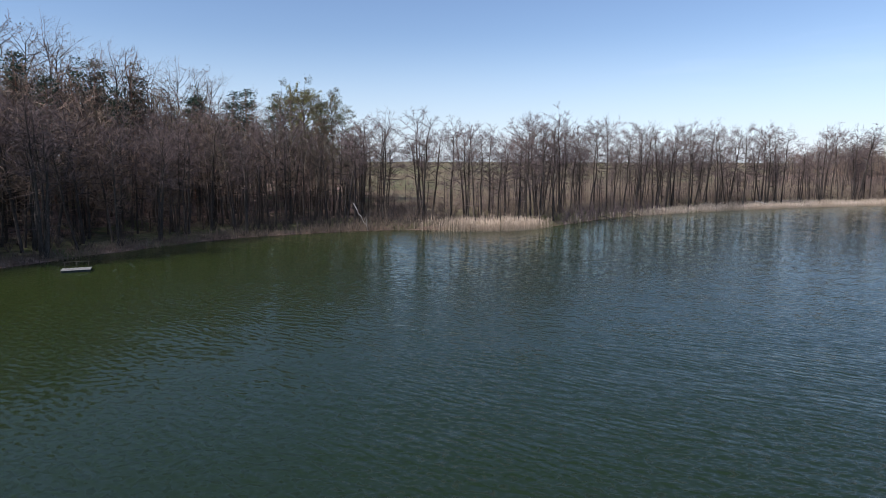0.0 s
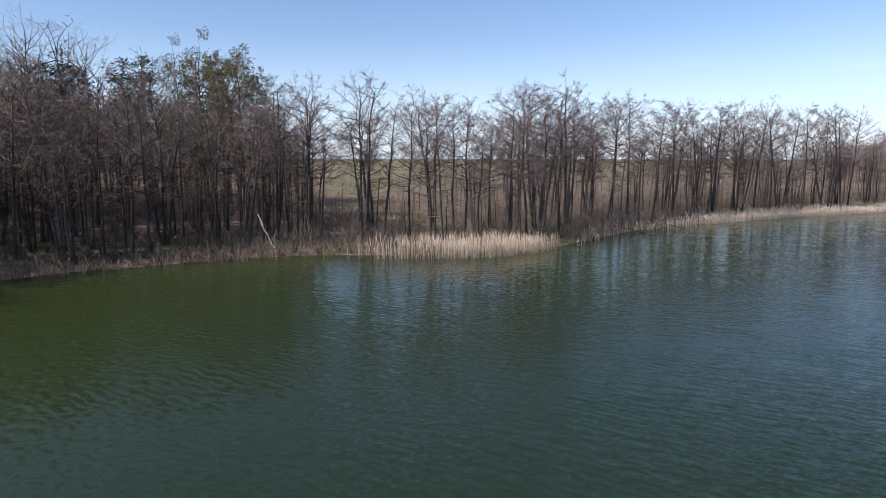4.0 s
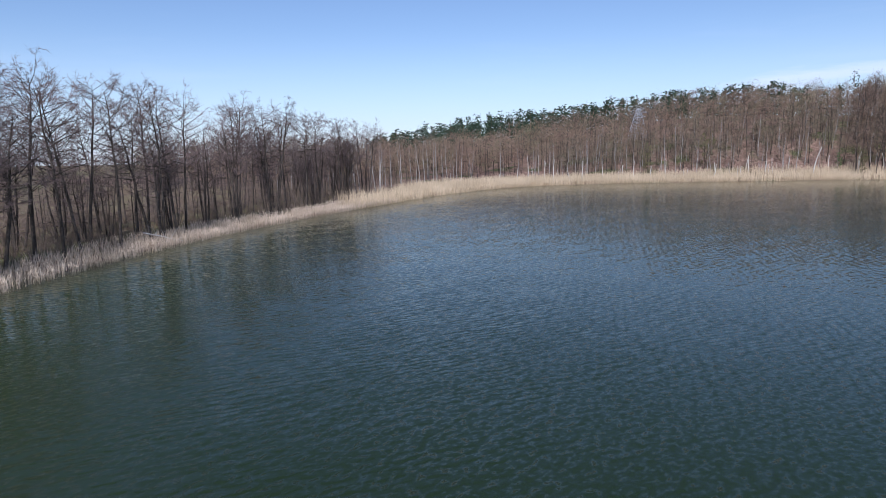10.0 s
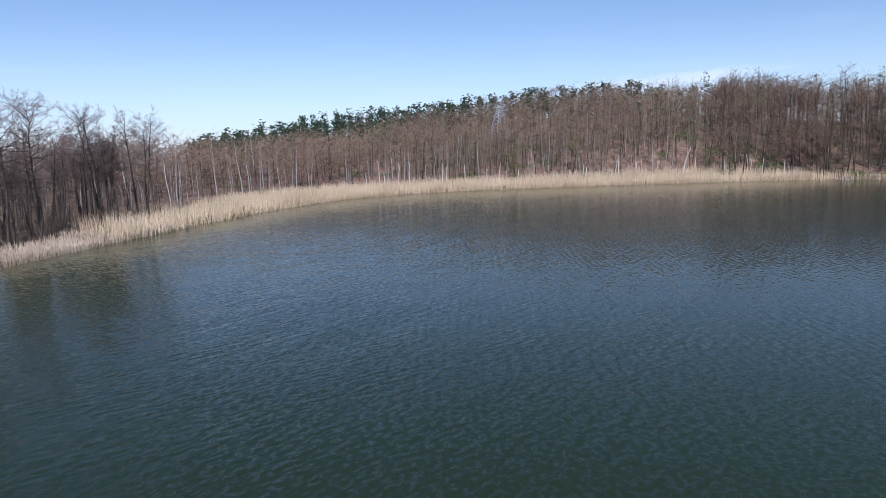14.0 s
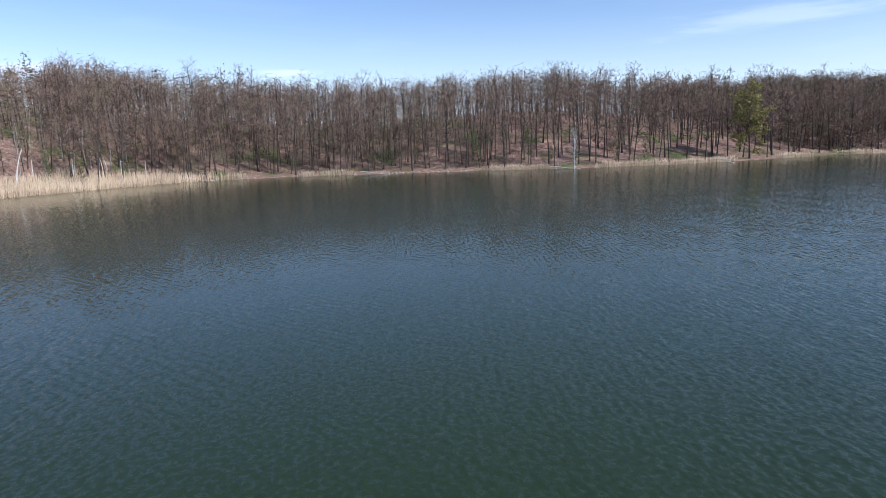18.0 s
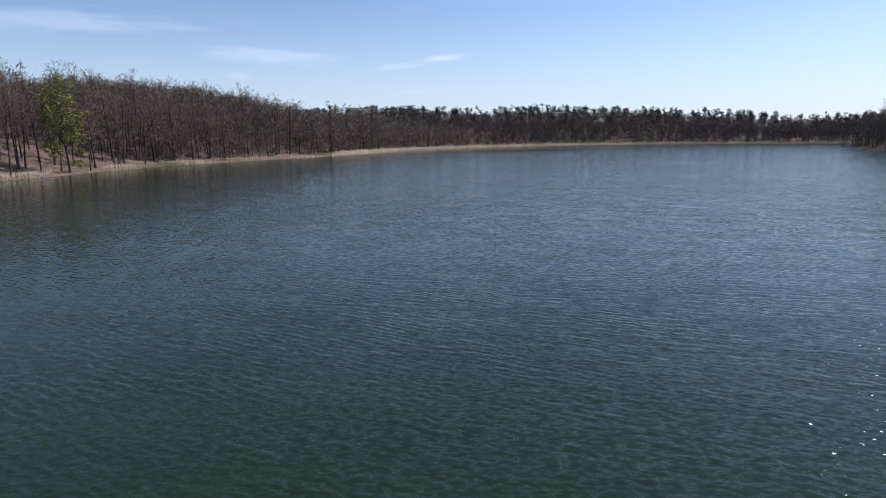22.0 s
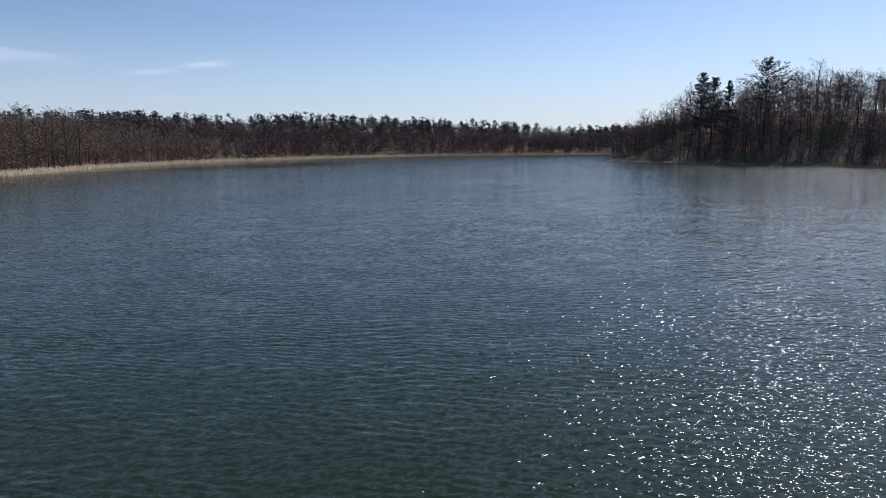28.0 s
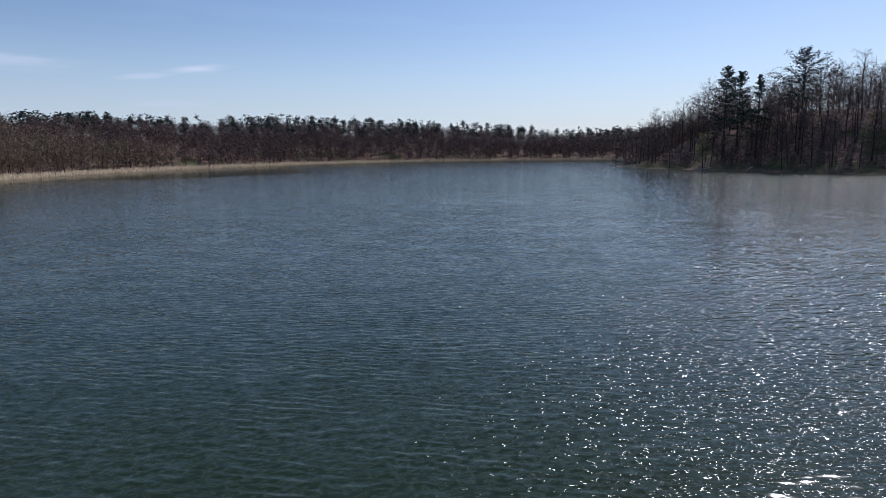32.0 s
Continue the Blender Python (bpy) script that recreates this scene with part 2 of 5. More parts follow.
def ground_material():
    """Leaf litter under the woods, rough brown-green meadow to the north, mud at the water; all by patches of noise and painted soil zones."""
    m = bpy.data.materials.new("ground")
    m.use_nodes = True
    n, l = m.node_tree.nodes, m.node_tree.links
    b = n["Principled BSDF"]
    b.inputs["Roughness"].default_value, b.inputs["Specular IOR Level"].default_value = 0.95, 0.1
    tc = n.new("ShaderNodeTexCoord")

    def noise_at(scale, detail=5, rough=0.6):
        t = n.new("ShaderNodeTexNoise")
        t.inputs["Scale"].default_value, t.inputs["Detail"].default_value, t.inputs["Roughness"].default_value = scale, detail, rough
        l.new(tc.outputs["Object"], t.inputs["Vector"])
        return t

    def ramp(fac, stops):
        r = n.new("ShaderNodeValToRGB")
        while len(r.color_ramp.elements) < len(stops):
            r.color_ramp.elements.new(0.5)
        for e, (p, c) in zip(r.color_ramp.elements, stops):
            e.position, e.color = p, (*c, 1)
        l.new(fac, r.inputs["Fac"])
        return r.outputs["Color"]

    def mix(fac, a, c):
        x = n.new("ShaderNodeMix")
        x.data_type = "RGBA"
        l.new(fac, x.inputs["Factor"])
        l.new(a, x.inputs["A"])
        l.new(c, x.inputs["B"])
        return x.outputs["Result"]

    litter = ramp(noise_at(0.9, 8, 0.7).outputs["Fac"], [(0.32, (0.10, 0.06, 0.043)), (0.5, (0.24, 0.152, 0.112)), (0.68, (0.40, 0.275, 0.21))])
    mossy = ramp(noise_at(1.3, 6).outputs["Fac"], [(0.3, (0.05, 0.055, 0.022)), (0.7, (0.16, 0.17, 0.07))])
    field = ramp(noise_at(0.16, 8, 0.7).outputs["Fac"], [(0.3, (0.10, 0.07, 0.042)), (0.45, (0.20, 0.138, 0.086)), (0.55, (0.20, 0.17, 0.085)), (0.7, (0.37, 0.285, 0.18))])
    green = ramp(noise_at(0.05, 6).outputs["Fac"], [(0.35, (0.075, 0.10, 0.035)), (0.65, (0.16, 0.185, 0.075))])
    zone = n.new("ShaderNodeVertexColor")
    zone.layer_name = "soil"
    parts = n.new("ShaderNodeSeparateColor")
    l.new(zone.outputs["Color"], parts.inputs["Color"])
    patch = n.new("ShaderNodeMapRange")
    patch.inputs["From Min"].default_value, patch.inputs["From Max"].default_value = 0.52, 0.62
    l.new(noise_at(0.12, 5).outputs["Fac"], patch.inputs["Value"])
    wood = mix(patch.outputs["Result"], litter, mossy)
    wood = mix(parts.outputs["Blue"], wood, mossy)
    open_land = mix(parts.outputs["Green"], field, green)
    last = mix(parts.outputs["Red"], wood, open_land)
    l.new(last, b.inputs["Base Color"])
    bn = n.new("ShaderNodeBump")
    bn.inputs["Strength"].default_value, bn.inputs["Distance"].default_value = 0.8, 0.15
    l.new(noise_at(2.2, 8, 0.7).outputs["Fac"], bn.inputs["Height"])
    l.new(bn.outputs["Normal"], b.inputs["Normal"])
    return m


def water_material():
    """Dark green lake water: the slopes of wind ripples at four sizes, in gusty patches; greener over the shallows."""
    m = bpy.data.materials.new("lake_water")
    m.use_nodes = True
    n, l = m.node_tree.nodes, m.node_tree.links
    b = n["Principled BSDF"]
    b.inputs["Roughness"].default_value, b.inputs["IOR"].default_value = 0.09, 1.32
    tc = n.new("ShaderNodeTexCoord")
    zones = n.new("ShaderNodeVertexColor")
    zones.layer_name = "open_water"
    parts = n.new("ShaderNodeSeparateColor")
    l.new(zones.outputs["Color"], parts.inputs["Color"])

    def math_node(op, a, c, d=None):
        t = n.new("ShaderNodeMath")
        t.operation = op
        for k, v in enumerate((a, c, d)):
            if isinstance(v, (int, float)):
                t.inputs[k].default_value = v
            elif v is not None:
                l.new(v, t.inputs[k])
        return t.outputs["Value"]

    depth = n.new("ShaderNodeTexNoise")
    depth.inputs["Scale"].default_value, depth.inputs["Detail"].default_value = 0.012, 3
    l.new(tc.outputs["Object"], depth.inputs["Vector"])
    tint = n.new("ShaderNodeValToRGB")
    tint.color_ramp.elements[0].position, tint.color_ramp.elements[1].position = 0.35, 0.65
    tint.color_ramp.elements[0].color, tint.color_ramp.elements[1].color = (0.014, 0.025, 0.008, 1), (0.019, 0.031, 0.010, 1)
    l.new(depth.outputs["Fac"], tint.inputs["Fac"])
    green = n.new("ShaderNodeMix")
    green.data_type = "RGBA"
    green.inputs["B"].default_value = (0.040, 0.052, 0.010, 1)
    l.new(parts.outputs["Green"], green.inputs["Factor"])
    l.new(tint.outputs["Color"], green.inputs["A"])
    l.new(green.outputs["Result"], b.inputs["Base Color"])

    def ripple(scale, turn, squash, detail, shift=0.0):
        mp = n.new("ShaderNodeMapping")
        mp.vector_type = "TEXTURE"
        mp.inputs["Location"].default_value = (shift, shift * 0.7, 0)
        mp.inputs["Rotation"].default_value = (0, 0, radians(turn))
        mp.inputs["Scale"].default_value = (1 / (scale * squash), 1 / scale, 1 / scale)
        t = n.new("ShaderNodeTexNoise")
        t.inputs["Scale"].default_value, t.inputs["Detail"].default_value = 1.0, detail
        l.new(tc.outputs["Object"], mp.inputs["Vector"])
        l.new(mp.outputs["Vector"], t.inputs["Vector"])
        return math_node("SUBTRACT", t.outputs["Fac"], 0.5)

    def total(pieces):
        last = 0.0
        for fac, weight in pieces:
            last = math_node("MULTIPLY_ADD", fac, weight, last)
        return last

    gust = n.new("ShaderNodeTexNoise")
    gust.inputs["Scale"].default_value, gust.inputs["Detail"].default_value = 0.03, 4
    l.new(tc.outputs["Object"], gust.inputs["Vector"])
    wind = n.new("ShaderNodeMapRange")
    wind.inputs["From Min"].default_value, wind.inputs["From Max"].default_value = 0.35, 0.65
    wind.inputs["To Min"].default_value, wind.inputs["To Max"].default_value = 0.7, 1.05
    l.new(gust.outputs["Fac"], wind.inputs["Value"])
    reach = math_node("MULTIPLY", math_node("MULTIPLY", wind.outputs["Result"], parts.outputs["Red"]), RIPPLE)
    def train(length, turn, wobble, shift):
        """A train of wavelets with bent crests, in patches."""
        mp = n.new("ShaderNodeMapping")
        mp.vector_type = "TEXTURE"
        mp.inputs["Location"].default_value = (shift, -shift, 0)
        mp.inputs["Rotation"].default_value = (0, 0, radians(turn))
        t = n.new("ShaderNodeTexWave")
        t.wave_type, t.bands_direction, t.wave_profile = "BANDS", "Y", "SIN"
        t.inputs["Scale"].default_value, t.inputs["Distortion"].default_value = 0.314 / length, wobble
        t.inputs["Detail"].default_value, t.inputs["Detail Scale"].default_value = 1.0, 1.3
        l.new(tc.outputs["Object"], mp.inputs["Vector"])
        l.new(mp.outputs["Vector"], t.inputs["Vector"])
        patch = n.new("ShaderNodeMapRange")
        patch.inputs["From Min"].default_value, patch.inputs["From Max"].default_value = -0.1, 0.16
        patch.inputs["To Min"].default_value = 0.15
        l.new(ripple(0.4, turn, 0.6, 2, shift), patch.inputs["Value"])
        return math_node("MULTIPLY", math_node("SUBTRACT", math_node("POWER", t.outputs["Fac"], 3.0), 0.3), patch.outputs["Result"])

    def sloped(down, side):
        """The normal of a surface with these slopes along and across the wind."""
        ca, sa = math.cos(radians(WIND)), math.sin(radians(WIND))
        tilt = n.new("ShaderNodeCombineXYZ")
        l.new(math_node("MULTIPLY_ADD", down, -sa, math_node("MULTIPLY", side, ca)), tilt.inputs["X"])
        l.new(math_node("MULTIPLY_ADD", down, ca, math_node("MULTIPLY", side, sa)), tilt.inputs["Y"])
        tilt.inputs["Z"].default_value = 1.0
        unit = n.new("ShaderNodeVectorMath")
        unit.operation = "NORMALIZE"
        l.new(tilt.outputs["Vector"], unit.inputs[0])
        return unit.outputs["Vector"]

    # Low sharp-crested wavelets; among them small glassy flanks that flash in the sun.
    down = math_node("MULTIPLY", total([(train(0.62, WIND + 9, 4.5, 3.0), 0.08), (train(0.36, WIND - 11, 4.0, 71.0), 0.11), (ripple(0.5, WIND, 0.35, 1), 0.08), (ripple(3.2, WIND - 6, 0.4, 2), 0.24)]), reach)
    side = math_node("MULTIPLY", total([(train(0.5, WIND + 42, 4.0, 23.0), 0.05), (ripple(4.0, WIND - 24, 0.6, 1, 17.0), 0.12)]), reach)
    l.new(sloped(down, side), b.inputs["Normal"])
    flash = n.new("ShaderNodeBsdfPrincipled")
    flash.inputs["Roughness"].default_value, flash.inputs["IOR"].default_value = 0.15, 1.32
    l.new(green.outputs["Result"], flash.inputs["Base Color"])
    down = math_node("MULTIPLY_ADD", math_node("MULTIPLY", ripple(5.5, WIND + 14, 0.6, 1), FINE), reach, down)
    side = math_node("MULTIPLY_ADD", math_node("MULTIPLY", ripple(5.0, WIND, 1.0, 1, 53.0), FINE * 0.62), reach, side)
    l.new(sloped(down, side), flash.inputs["Normal"])
    blend = n.new("ShaderNodeMixShader")
    blend.inputs["Fac"].default_value = 0.36
    l.new(b.outputs["BSDF"], blend.inputs[1])
    l.new(flash.outputs["BSDF"], blend.inputs[2])
    l.new(blend.outputs["Shader"], n["Material Output"].inputs["Surface"])
    return m


WIND, RIPPLE, FINE = 156.0, 1.0, 1.7
GROUND, WATER = ground_material(), water_material()


# ---- mesh helpers ----
def mesh_of(name, verts, faces, material, smooth=False):
    me = bpy.data.meshes.new(name)
    verts, faces = np.asarray(verts, np.float32), np.asarray(faces, np.int32)
    k = faces.shape[1]
    me.vertices.add(len(verts))
    me.vertices.foreach_set("co", verts.ravel())
    me.loops.add(faces.size)
    me.loops.foreach_set("vertex_index", faces.ravel())
    me.polygons.add(len(faces))
    me.polygons.foreach_set("loop_start", np.arange(0, faces.size, k, dtype=np.int32))
    me.polygons.foreach_set("loop_total", np.full(len(faces), k, np.int32))
    if smooth:
        me.polygons.foreach_set("use_smooth", np.ones(len(faces), bool))
    me.update(calc_edges=True)
    me.materials.append(material)
    return me


def part(name, bm, material, parent, label=""):
    """Links a bmesh or a ready mesh as one mesh object under a thing or a part."""
    me = bm
    if isinstance(bm, bmesh.types.BMesh):
        me = bpy.data.meshes.new(name)
        bm.to_mesh(me)
        bm.free()
        me.materials.append(material)
    ob = new(name, me)
    ob.parent = parent
    return tagged(ob, label)


def frames_of(way):
    way = way / np.maximum(np.linalg.norm(way, axis=1, keepdims=True), 1e-9)
    helper = np.where(np.abs(way[:, 2:3]) > 0.9, [[1.0, 0, 0]], [[0, 0, 1.0]])
    a = np.cross(way, helper)
    a /= np.linalg.norm(a, axis=1, keepdims=True)
    return a, np.cross(way, a)


def rods(p, q, r0, r1, sides=5):
    """Tapered rods from p to q; quads, open ends sunk into their neighbours."""
    p, q = np.asarray(p, float), np.asarray(q, float)
    a, b = frames_of(q - p)
    ang = np.arange(sides) * 2 * np.pi / sides
    ring = np.cos(ang)[None, :, None] * a[:, None] + np.sin(ang)[None, :, None] * b[:, None]
    v = np.stack([p[:, None] + ring * np.reshape(r0, (-1, 1, 1)), q[:, None] + ring * np.reshape(r1, (-1, 1, 1))], 1)
    base = np.arange(len(p))[:, None] * 2 * sides
    i = np.arange(sides)
    j = (i + 1) % sides
    f = np.stack([base + i, base + j, base + sides + j, base + sides + i], -1).reshape(-1, 4)
    return v.reshape(-1, 3), f


def spikes(p, q, r):
    """Three-sided cones from p, coming to a point at q."""
    p, q = np.asarray(p, float), np.asarray(q, float)
    a, b = frames_of(q - p)
    ang = np.arange(3) * 2 * np.pi / 3
    ring = np.cos(ang)[None, :, None] * a[:, None] + np.sin(ang)[None, :, None] * b[:, None]
    v = np.concatenate([p[:, None] + ring * np.reshape(r, (-1, 1, 1)), q[:, None]], 1)
    base = np.arange(len(p))[:, None] * 4
    f = np.stack([base + [0, 1, 2], base + [1, 2, 0], base + [3, 3, 3]], -1).reshape(-1, 3)
    return v.reshape(-1, 3), f


def slivers(p, q, r, rng):
    """The finest twigs: one tapering blade each, turned at random."""
    p, q = np.asarray(p, float), np.asarray(q, float)
    a, b = frames_of(q - p)
    ang = rng.uniform(0, np.pi, (len(p), 1))
    side = (np.cos(ang) * a + np.sin(ang) * b) * np.reshape(r, (-1, 1))
    v = np.stack([p - side, p + side, q], 1).reshape(-1, 3)
    return v, np.arange(len(p))[:, None] * 3 + [0, 1, 2]


def leaves(c, size, rng):
    """Small flat leaves, each a bent diamond at its own angle."""
    n = len(c)
    d = rng.normal(size=(n, 3))
    a, b = frames_of(d)
    s = np.reshape(size, (-1, 1))
    v = np.stack([c - a * s, c - b * s * 0.6, c + a * s, c + b * s * 0.6], 1).reshape(-1, 3)
    f = (np.arange(n)[:, None] * 4 + [0, 1, 2, 3])
    return v, f


def joined(pieces):
    vs, fs, k = [], [], 0
    for v, f in pieces:
        vs.append(v)
        fs.append(f + k)
        k += len(v)
    return np.concatenate(vs), np.concatenate(fs)


# The waterline, clockwise from the bathing raft's bay; the last stretch, never seen, closes it.
SHORE = [
    (-38, 41), (-33, 50), (-29, 58), (-23, 67), (-14, 72.5), (-5, 76), (4, 74.5), (11, 77), (17, 83), (24, 92),
    (36, 101), (50, 109), (66, 116), (90, 123), (115, 129), (138, 133), (162, 133), (182, 124), (199, 101), (214, 75),
    (230, 45), (228, 20), (212, -4), (198, -22), (183, -40), (171, -60), (165, -90), (159, -122), (144, -145), (131, -168),
    (119, -190), (110, -222), (90, -255), (58, -288), (10, -318), (-50, -332), (-115, -308), (-152, -280), (-150, -242), (-118, -228),
    (-94, -217), (-79, -196), (-85, -166), (-89, -140), (-97, -112), (-107, -60), (-105, -5), (-75, 22),
]
# Hills: centre, reach along x and y, height.
HILLS = [(-95, 78, 42, 60, 13), (290, 40, 66, 75, 14), (312, 130, 75, 65, 17), (295, 218, 62, 52, 11), (250, -75, 66, 60, 12), (200, -200, 70, 95, 13), (-138, -155, 52, 74, 18), (0, -425, 250, 75, 15), (112, -330, 70, 55, 9), (-230, -290, 60, 70, 9), (250, 640, 600, 160, 6)]



# ---- plan of the lake and the land ----
def rounded(points, times):
    p = np.array(points, float)
    for _ in range(times):
        q = np.roll(p, -1, 0)
        p = np.stack([0.75 * p + 0.25 * q, 0.25 * p + 0.75 * q], 1).reshape(-1, 2)
    return p


OUTLINE = rounded(SHORE, 2)
SEG_A, SEG_B = OUTLINE, np.roll(OUTLINE, -1, 0)


def shore_distance(x, y):
    """Metres from the waterline, positive on land; and the nearest place along the outline, 0 to 1."""
    x, y = np.ravel(x).astype(float), np.ravel(y).astype(float)
    best, where, inside = np.full(len(x), 1e9), np.zeros(len(x)), np.zeros(len(x), bool)
    m = len(SEG_A)
    for k in range(m):
        (ax, ay), (bx, by) = SEG_A[k], SEG_B[k]
        dx, dy = bx - ax, by - ay
        t = np.clip(((x - ax) * dx + (y - ay) * dy) / (dx * dx + dy * dy), 0, 1)
        d = np.hypot(x - ax - t * dx, y - ay - t * dy)
        near = d < best
        best[near], where[near] = d[near], (k + t[near]) / m
        if ay != by:
            inside ^= ((ay > y) != (by > y)) & (x < ax + (y - ay) / (by - ay) * dx)
    return np.where(inside, -best, best), where


def smooth(v, lo, hi):
    t = np.clip((v - lo) / (hi - lo), 0, 1)
    return t * t * (3 - 2 * t)


def waves(x, y, size, seed):
    """A cheap smooth unevenness between -1 and 1."""
    s = seed * 1.7
    return (np.sin(x / size + s) * np.cos(y / size * 1.13 - s * 2) + 0.6 * np.sin((x + y) / size * 1.9 + s * 3) + 0.4 * np.cos((x - 1.3 * y) / size * 3.1 + s)) / 2


def land_height(x, y, d=None):
    x, y = np.ravel(x).astype(float), np.ravel(y).astype(float)
    if d is None:
        d = shore_distance(x, y)[0]
    up = np.where(d > 0, 0.45 * (1 - np.exp(-np.maximum(d, 0) / 2.0)) + 0.9 * smooth(d, 5, 60), np.maximum(d * 0.22, -3.5))
    hill = np.zeros(len(x))
    for hx, hy, rx, ry, top in HILLS:
        hill += top * np.exp(-(((x - hx) / rx) ** 2 + ((y - hy) / ry) ** 2))
    up = up + np.where(d > 0, hill * smooth(d, 2, 32), 0)
    bumps = 0.25 * waves(x, y, 7, 1) + 0.5 * waves(x, y, 31, 2)
    return up + np.where(d > 3, bumps * smooth(d, 3, 30), 0)


def axis_steps(lo, hi, step, far):
    inner = np.arange(lo, hi + step, step)
    reach = step * 1.35 ** np.arange(1, 40)
    out = np.cumsum(reach)
    out = out[out < far]
    return np.concatenate([lo - out[::-1], inner, inner[-1] + out])


def build_ground():
    gx, gy = axis_steps(-200, 340, 4.6, 4200), axis_steps(-360, 220, 4.6, 4200)
    xx, yy = np.meshgrid(gx, gy)
    d, _ = shore_distance(xx, yy)
    z = land_height(xx, yy, d)
    nx, ny = len(gx), len(gy)
    i = (np.arange(ny - 1)[:, None] * nx + np.arange(nx - 1)[None]).ravel()
    me = mesh_of("ground", np.stack([xx.ravel(), yy.ravel(), z], 1), np.stack([i, i + 1, i + nx + 1, i + nx], 1), GROUND, True)
    x, y = xx.ravel(), yy.ravel()
    edge = x + 0.25 * np.maximum(y - 76, 0)
    north = smooth(edge, -6, 4) * smooth(y, 70, 80) * smooth(d, 5, 13) * (1 - smooth(x, 118, 150) * (1 - smooth(y, 300, 380)))
    meadow = np.clip(north, 0, 1)
    lush = 0.42 * smooth(waves(x, y, 45, 5) + 0.6 * smooth(d, 30, 140), 0.45, 0.9)
    moss = np.clip(smooth(d, 1, 4) * (1 - smooth(d, 7, 12)) * np.where(x > 130, 0.2, 0.85) + 0.75 * smooth(d, 22, 40) * (1 - smooth(d, 60, 80)) * (x > 205) * (np.abs(y + 5) < 42), 0, 1)
    col = me.color_attributes.new("soil", "FLOAT_COLOR", "POINT")
    col.data.foreach_set("color", np.stack([meadow, lush, moss, np.ones(len(x))], 1).astype(np.float32).ravel())
    tagged(new("ground", me), "uneven lake shore of leaf litter, moss and rough meadow", "ground", kind="structure")


def build_water():
    """One level sheet; the wind reaches it less in the lee of the banks."""
    x0, x1 = OUTLINE[:, 0].min() - 3, OUTLINE[:, 0].max() + 3
    y0, y1 = OUTLINE[:, 1].min() - 3, OUTLINE[:, 1].max() + 3
    nx, ny = 132, 172
    gx, gy = np.linspace(x0, x1, nx), np.linspace(y0, y1, ny)
    xx, yy = np.meshgrid(gx, gy)
    i = (np.arange(ny - 1)[:, None] * nx + np.arange(nx - 1)[None]).ravel()
    me = mesh_of("water", np.stack([xx.ravel(), yy.ravel(), 0 * xx.ravel()], 1), np.stack([i, i + 1, i + nx + 1, i + nx], 1), WATER)
    d, _ = shore_distance(xx, yy)
    x, y = xx.ravel(), yy.ravel()
    east = (x > 110) & (y > -110)
    calm = np.where(east, 0.42, 1.1)
    reach = calm + (1 - calm) * smooth(-d, 3, np.where(east, 62, 34)) + 0.75 * smooth(-y, -58, 15) * smooth(-d, 3, 12) * (1 - 0.6 * east)
    # A glassy corner behind the reed spit.
    glassy = smooth(x, 16, 24) * (1 - smooth(y - np.where(x > 60, -203, -203 - 0.45 * (60 - x)), -4, 2))
    reach = reach * (1 - 0.96 * glassy)
    shallow = np.where(x < 10, 0.6 * smooth(d, -45, -5) * (1 - smooth(x, -12, 8)), 0.5 * smooth(d, -22, -4)) * (y > -120)
    col = me.color_attributes.new("open_water", "FLOAT_COLOR", "POINT")
    col.data.foreach_set("color", np.stack([reach, shallow, reach, np.ones(len(d))], 1).astype(np.float32).ravel())
    tagged(new("water", me), "dark green-blue lake water with wind ripples", "lake", kind="structure")


build_ground()
build_water()


# ---- trees ----
def limb_path(p, az, el, length, up, n, rng, bend=0.16):
    """Bent limbs as n straight pieces: starts, ends and headings."""
    pts, way = [p], np.stack([np.cos(az) * np.cos(el), np.sin(az) * np.cos(el), np.sin(el)], 1)
    for k in range(n):
        way = way + rng.normal(0, bend, way.shape) + [0, 0, up / n]
        way /= np.linalg.norm(way, axis=1, keepdims=True)
        pts.append(pts[-1] + way * (length / n)[:, None])
    return np.stack(pts, 1)


def along(paths, k, lo, hi, rng):
    """k places on each path, with the headings there."""
    m, n = paths.shape[0], paths.shape[1] - 1
    t = rng.uniform(lo, hi, (m, k)) * n
    i = np.minimum(t.astype(int), n - 1)
    f = (t - i)[..., None]
    rows = np.arange(m)[:, None]
    a, b = paths[rows, i], paths[rows, i + 1]
    way = b - a
    way /= np.linalg.norm(way, axis=-1, keepdims=True)
    return (a + (b - a) * f).reshape(-1, 3), way.reshape(-1, 3), (t / n).ravel()


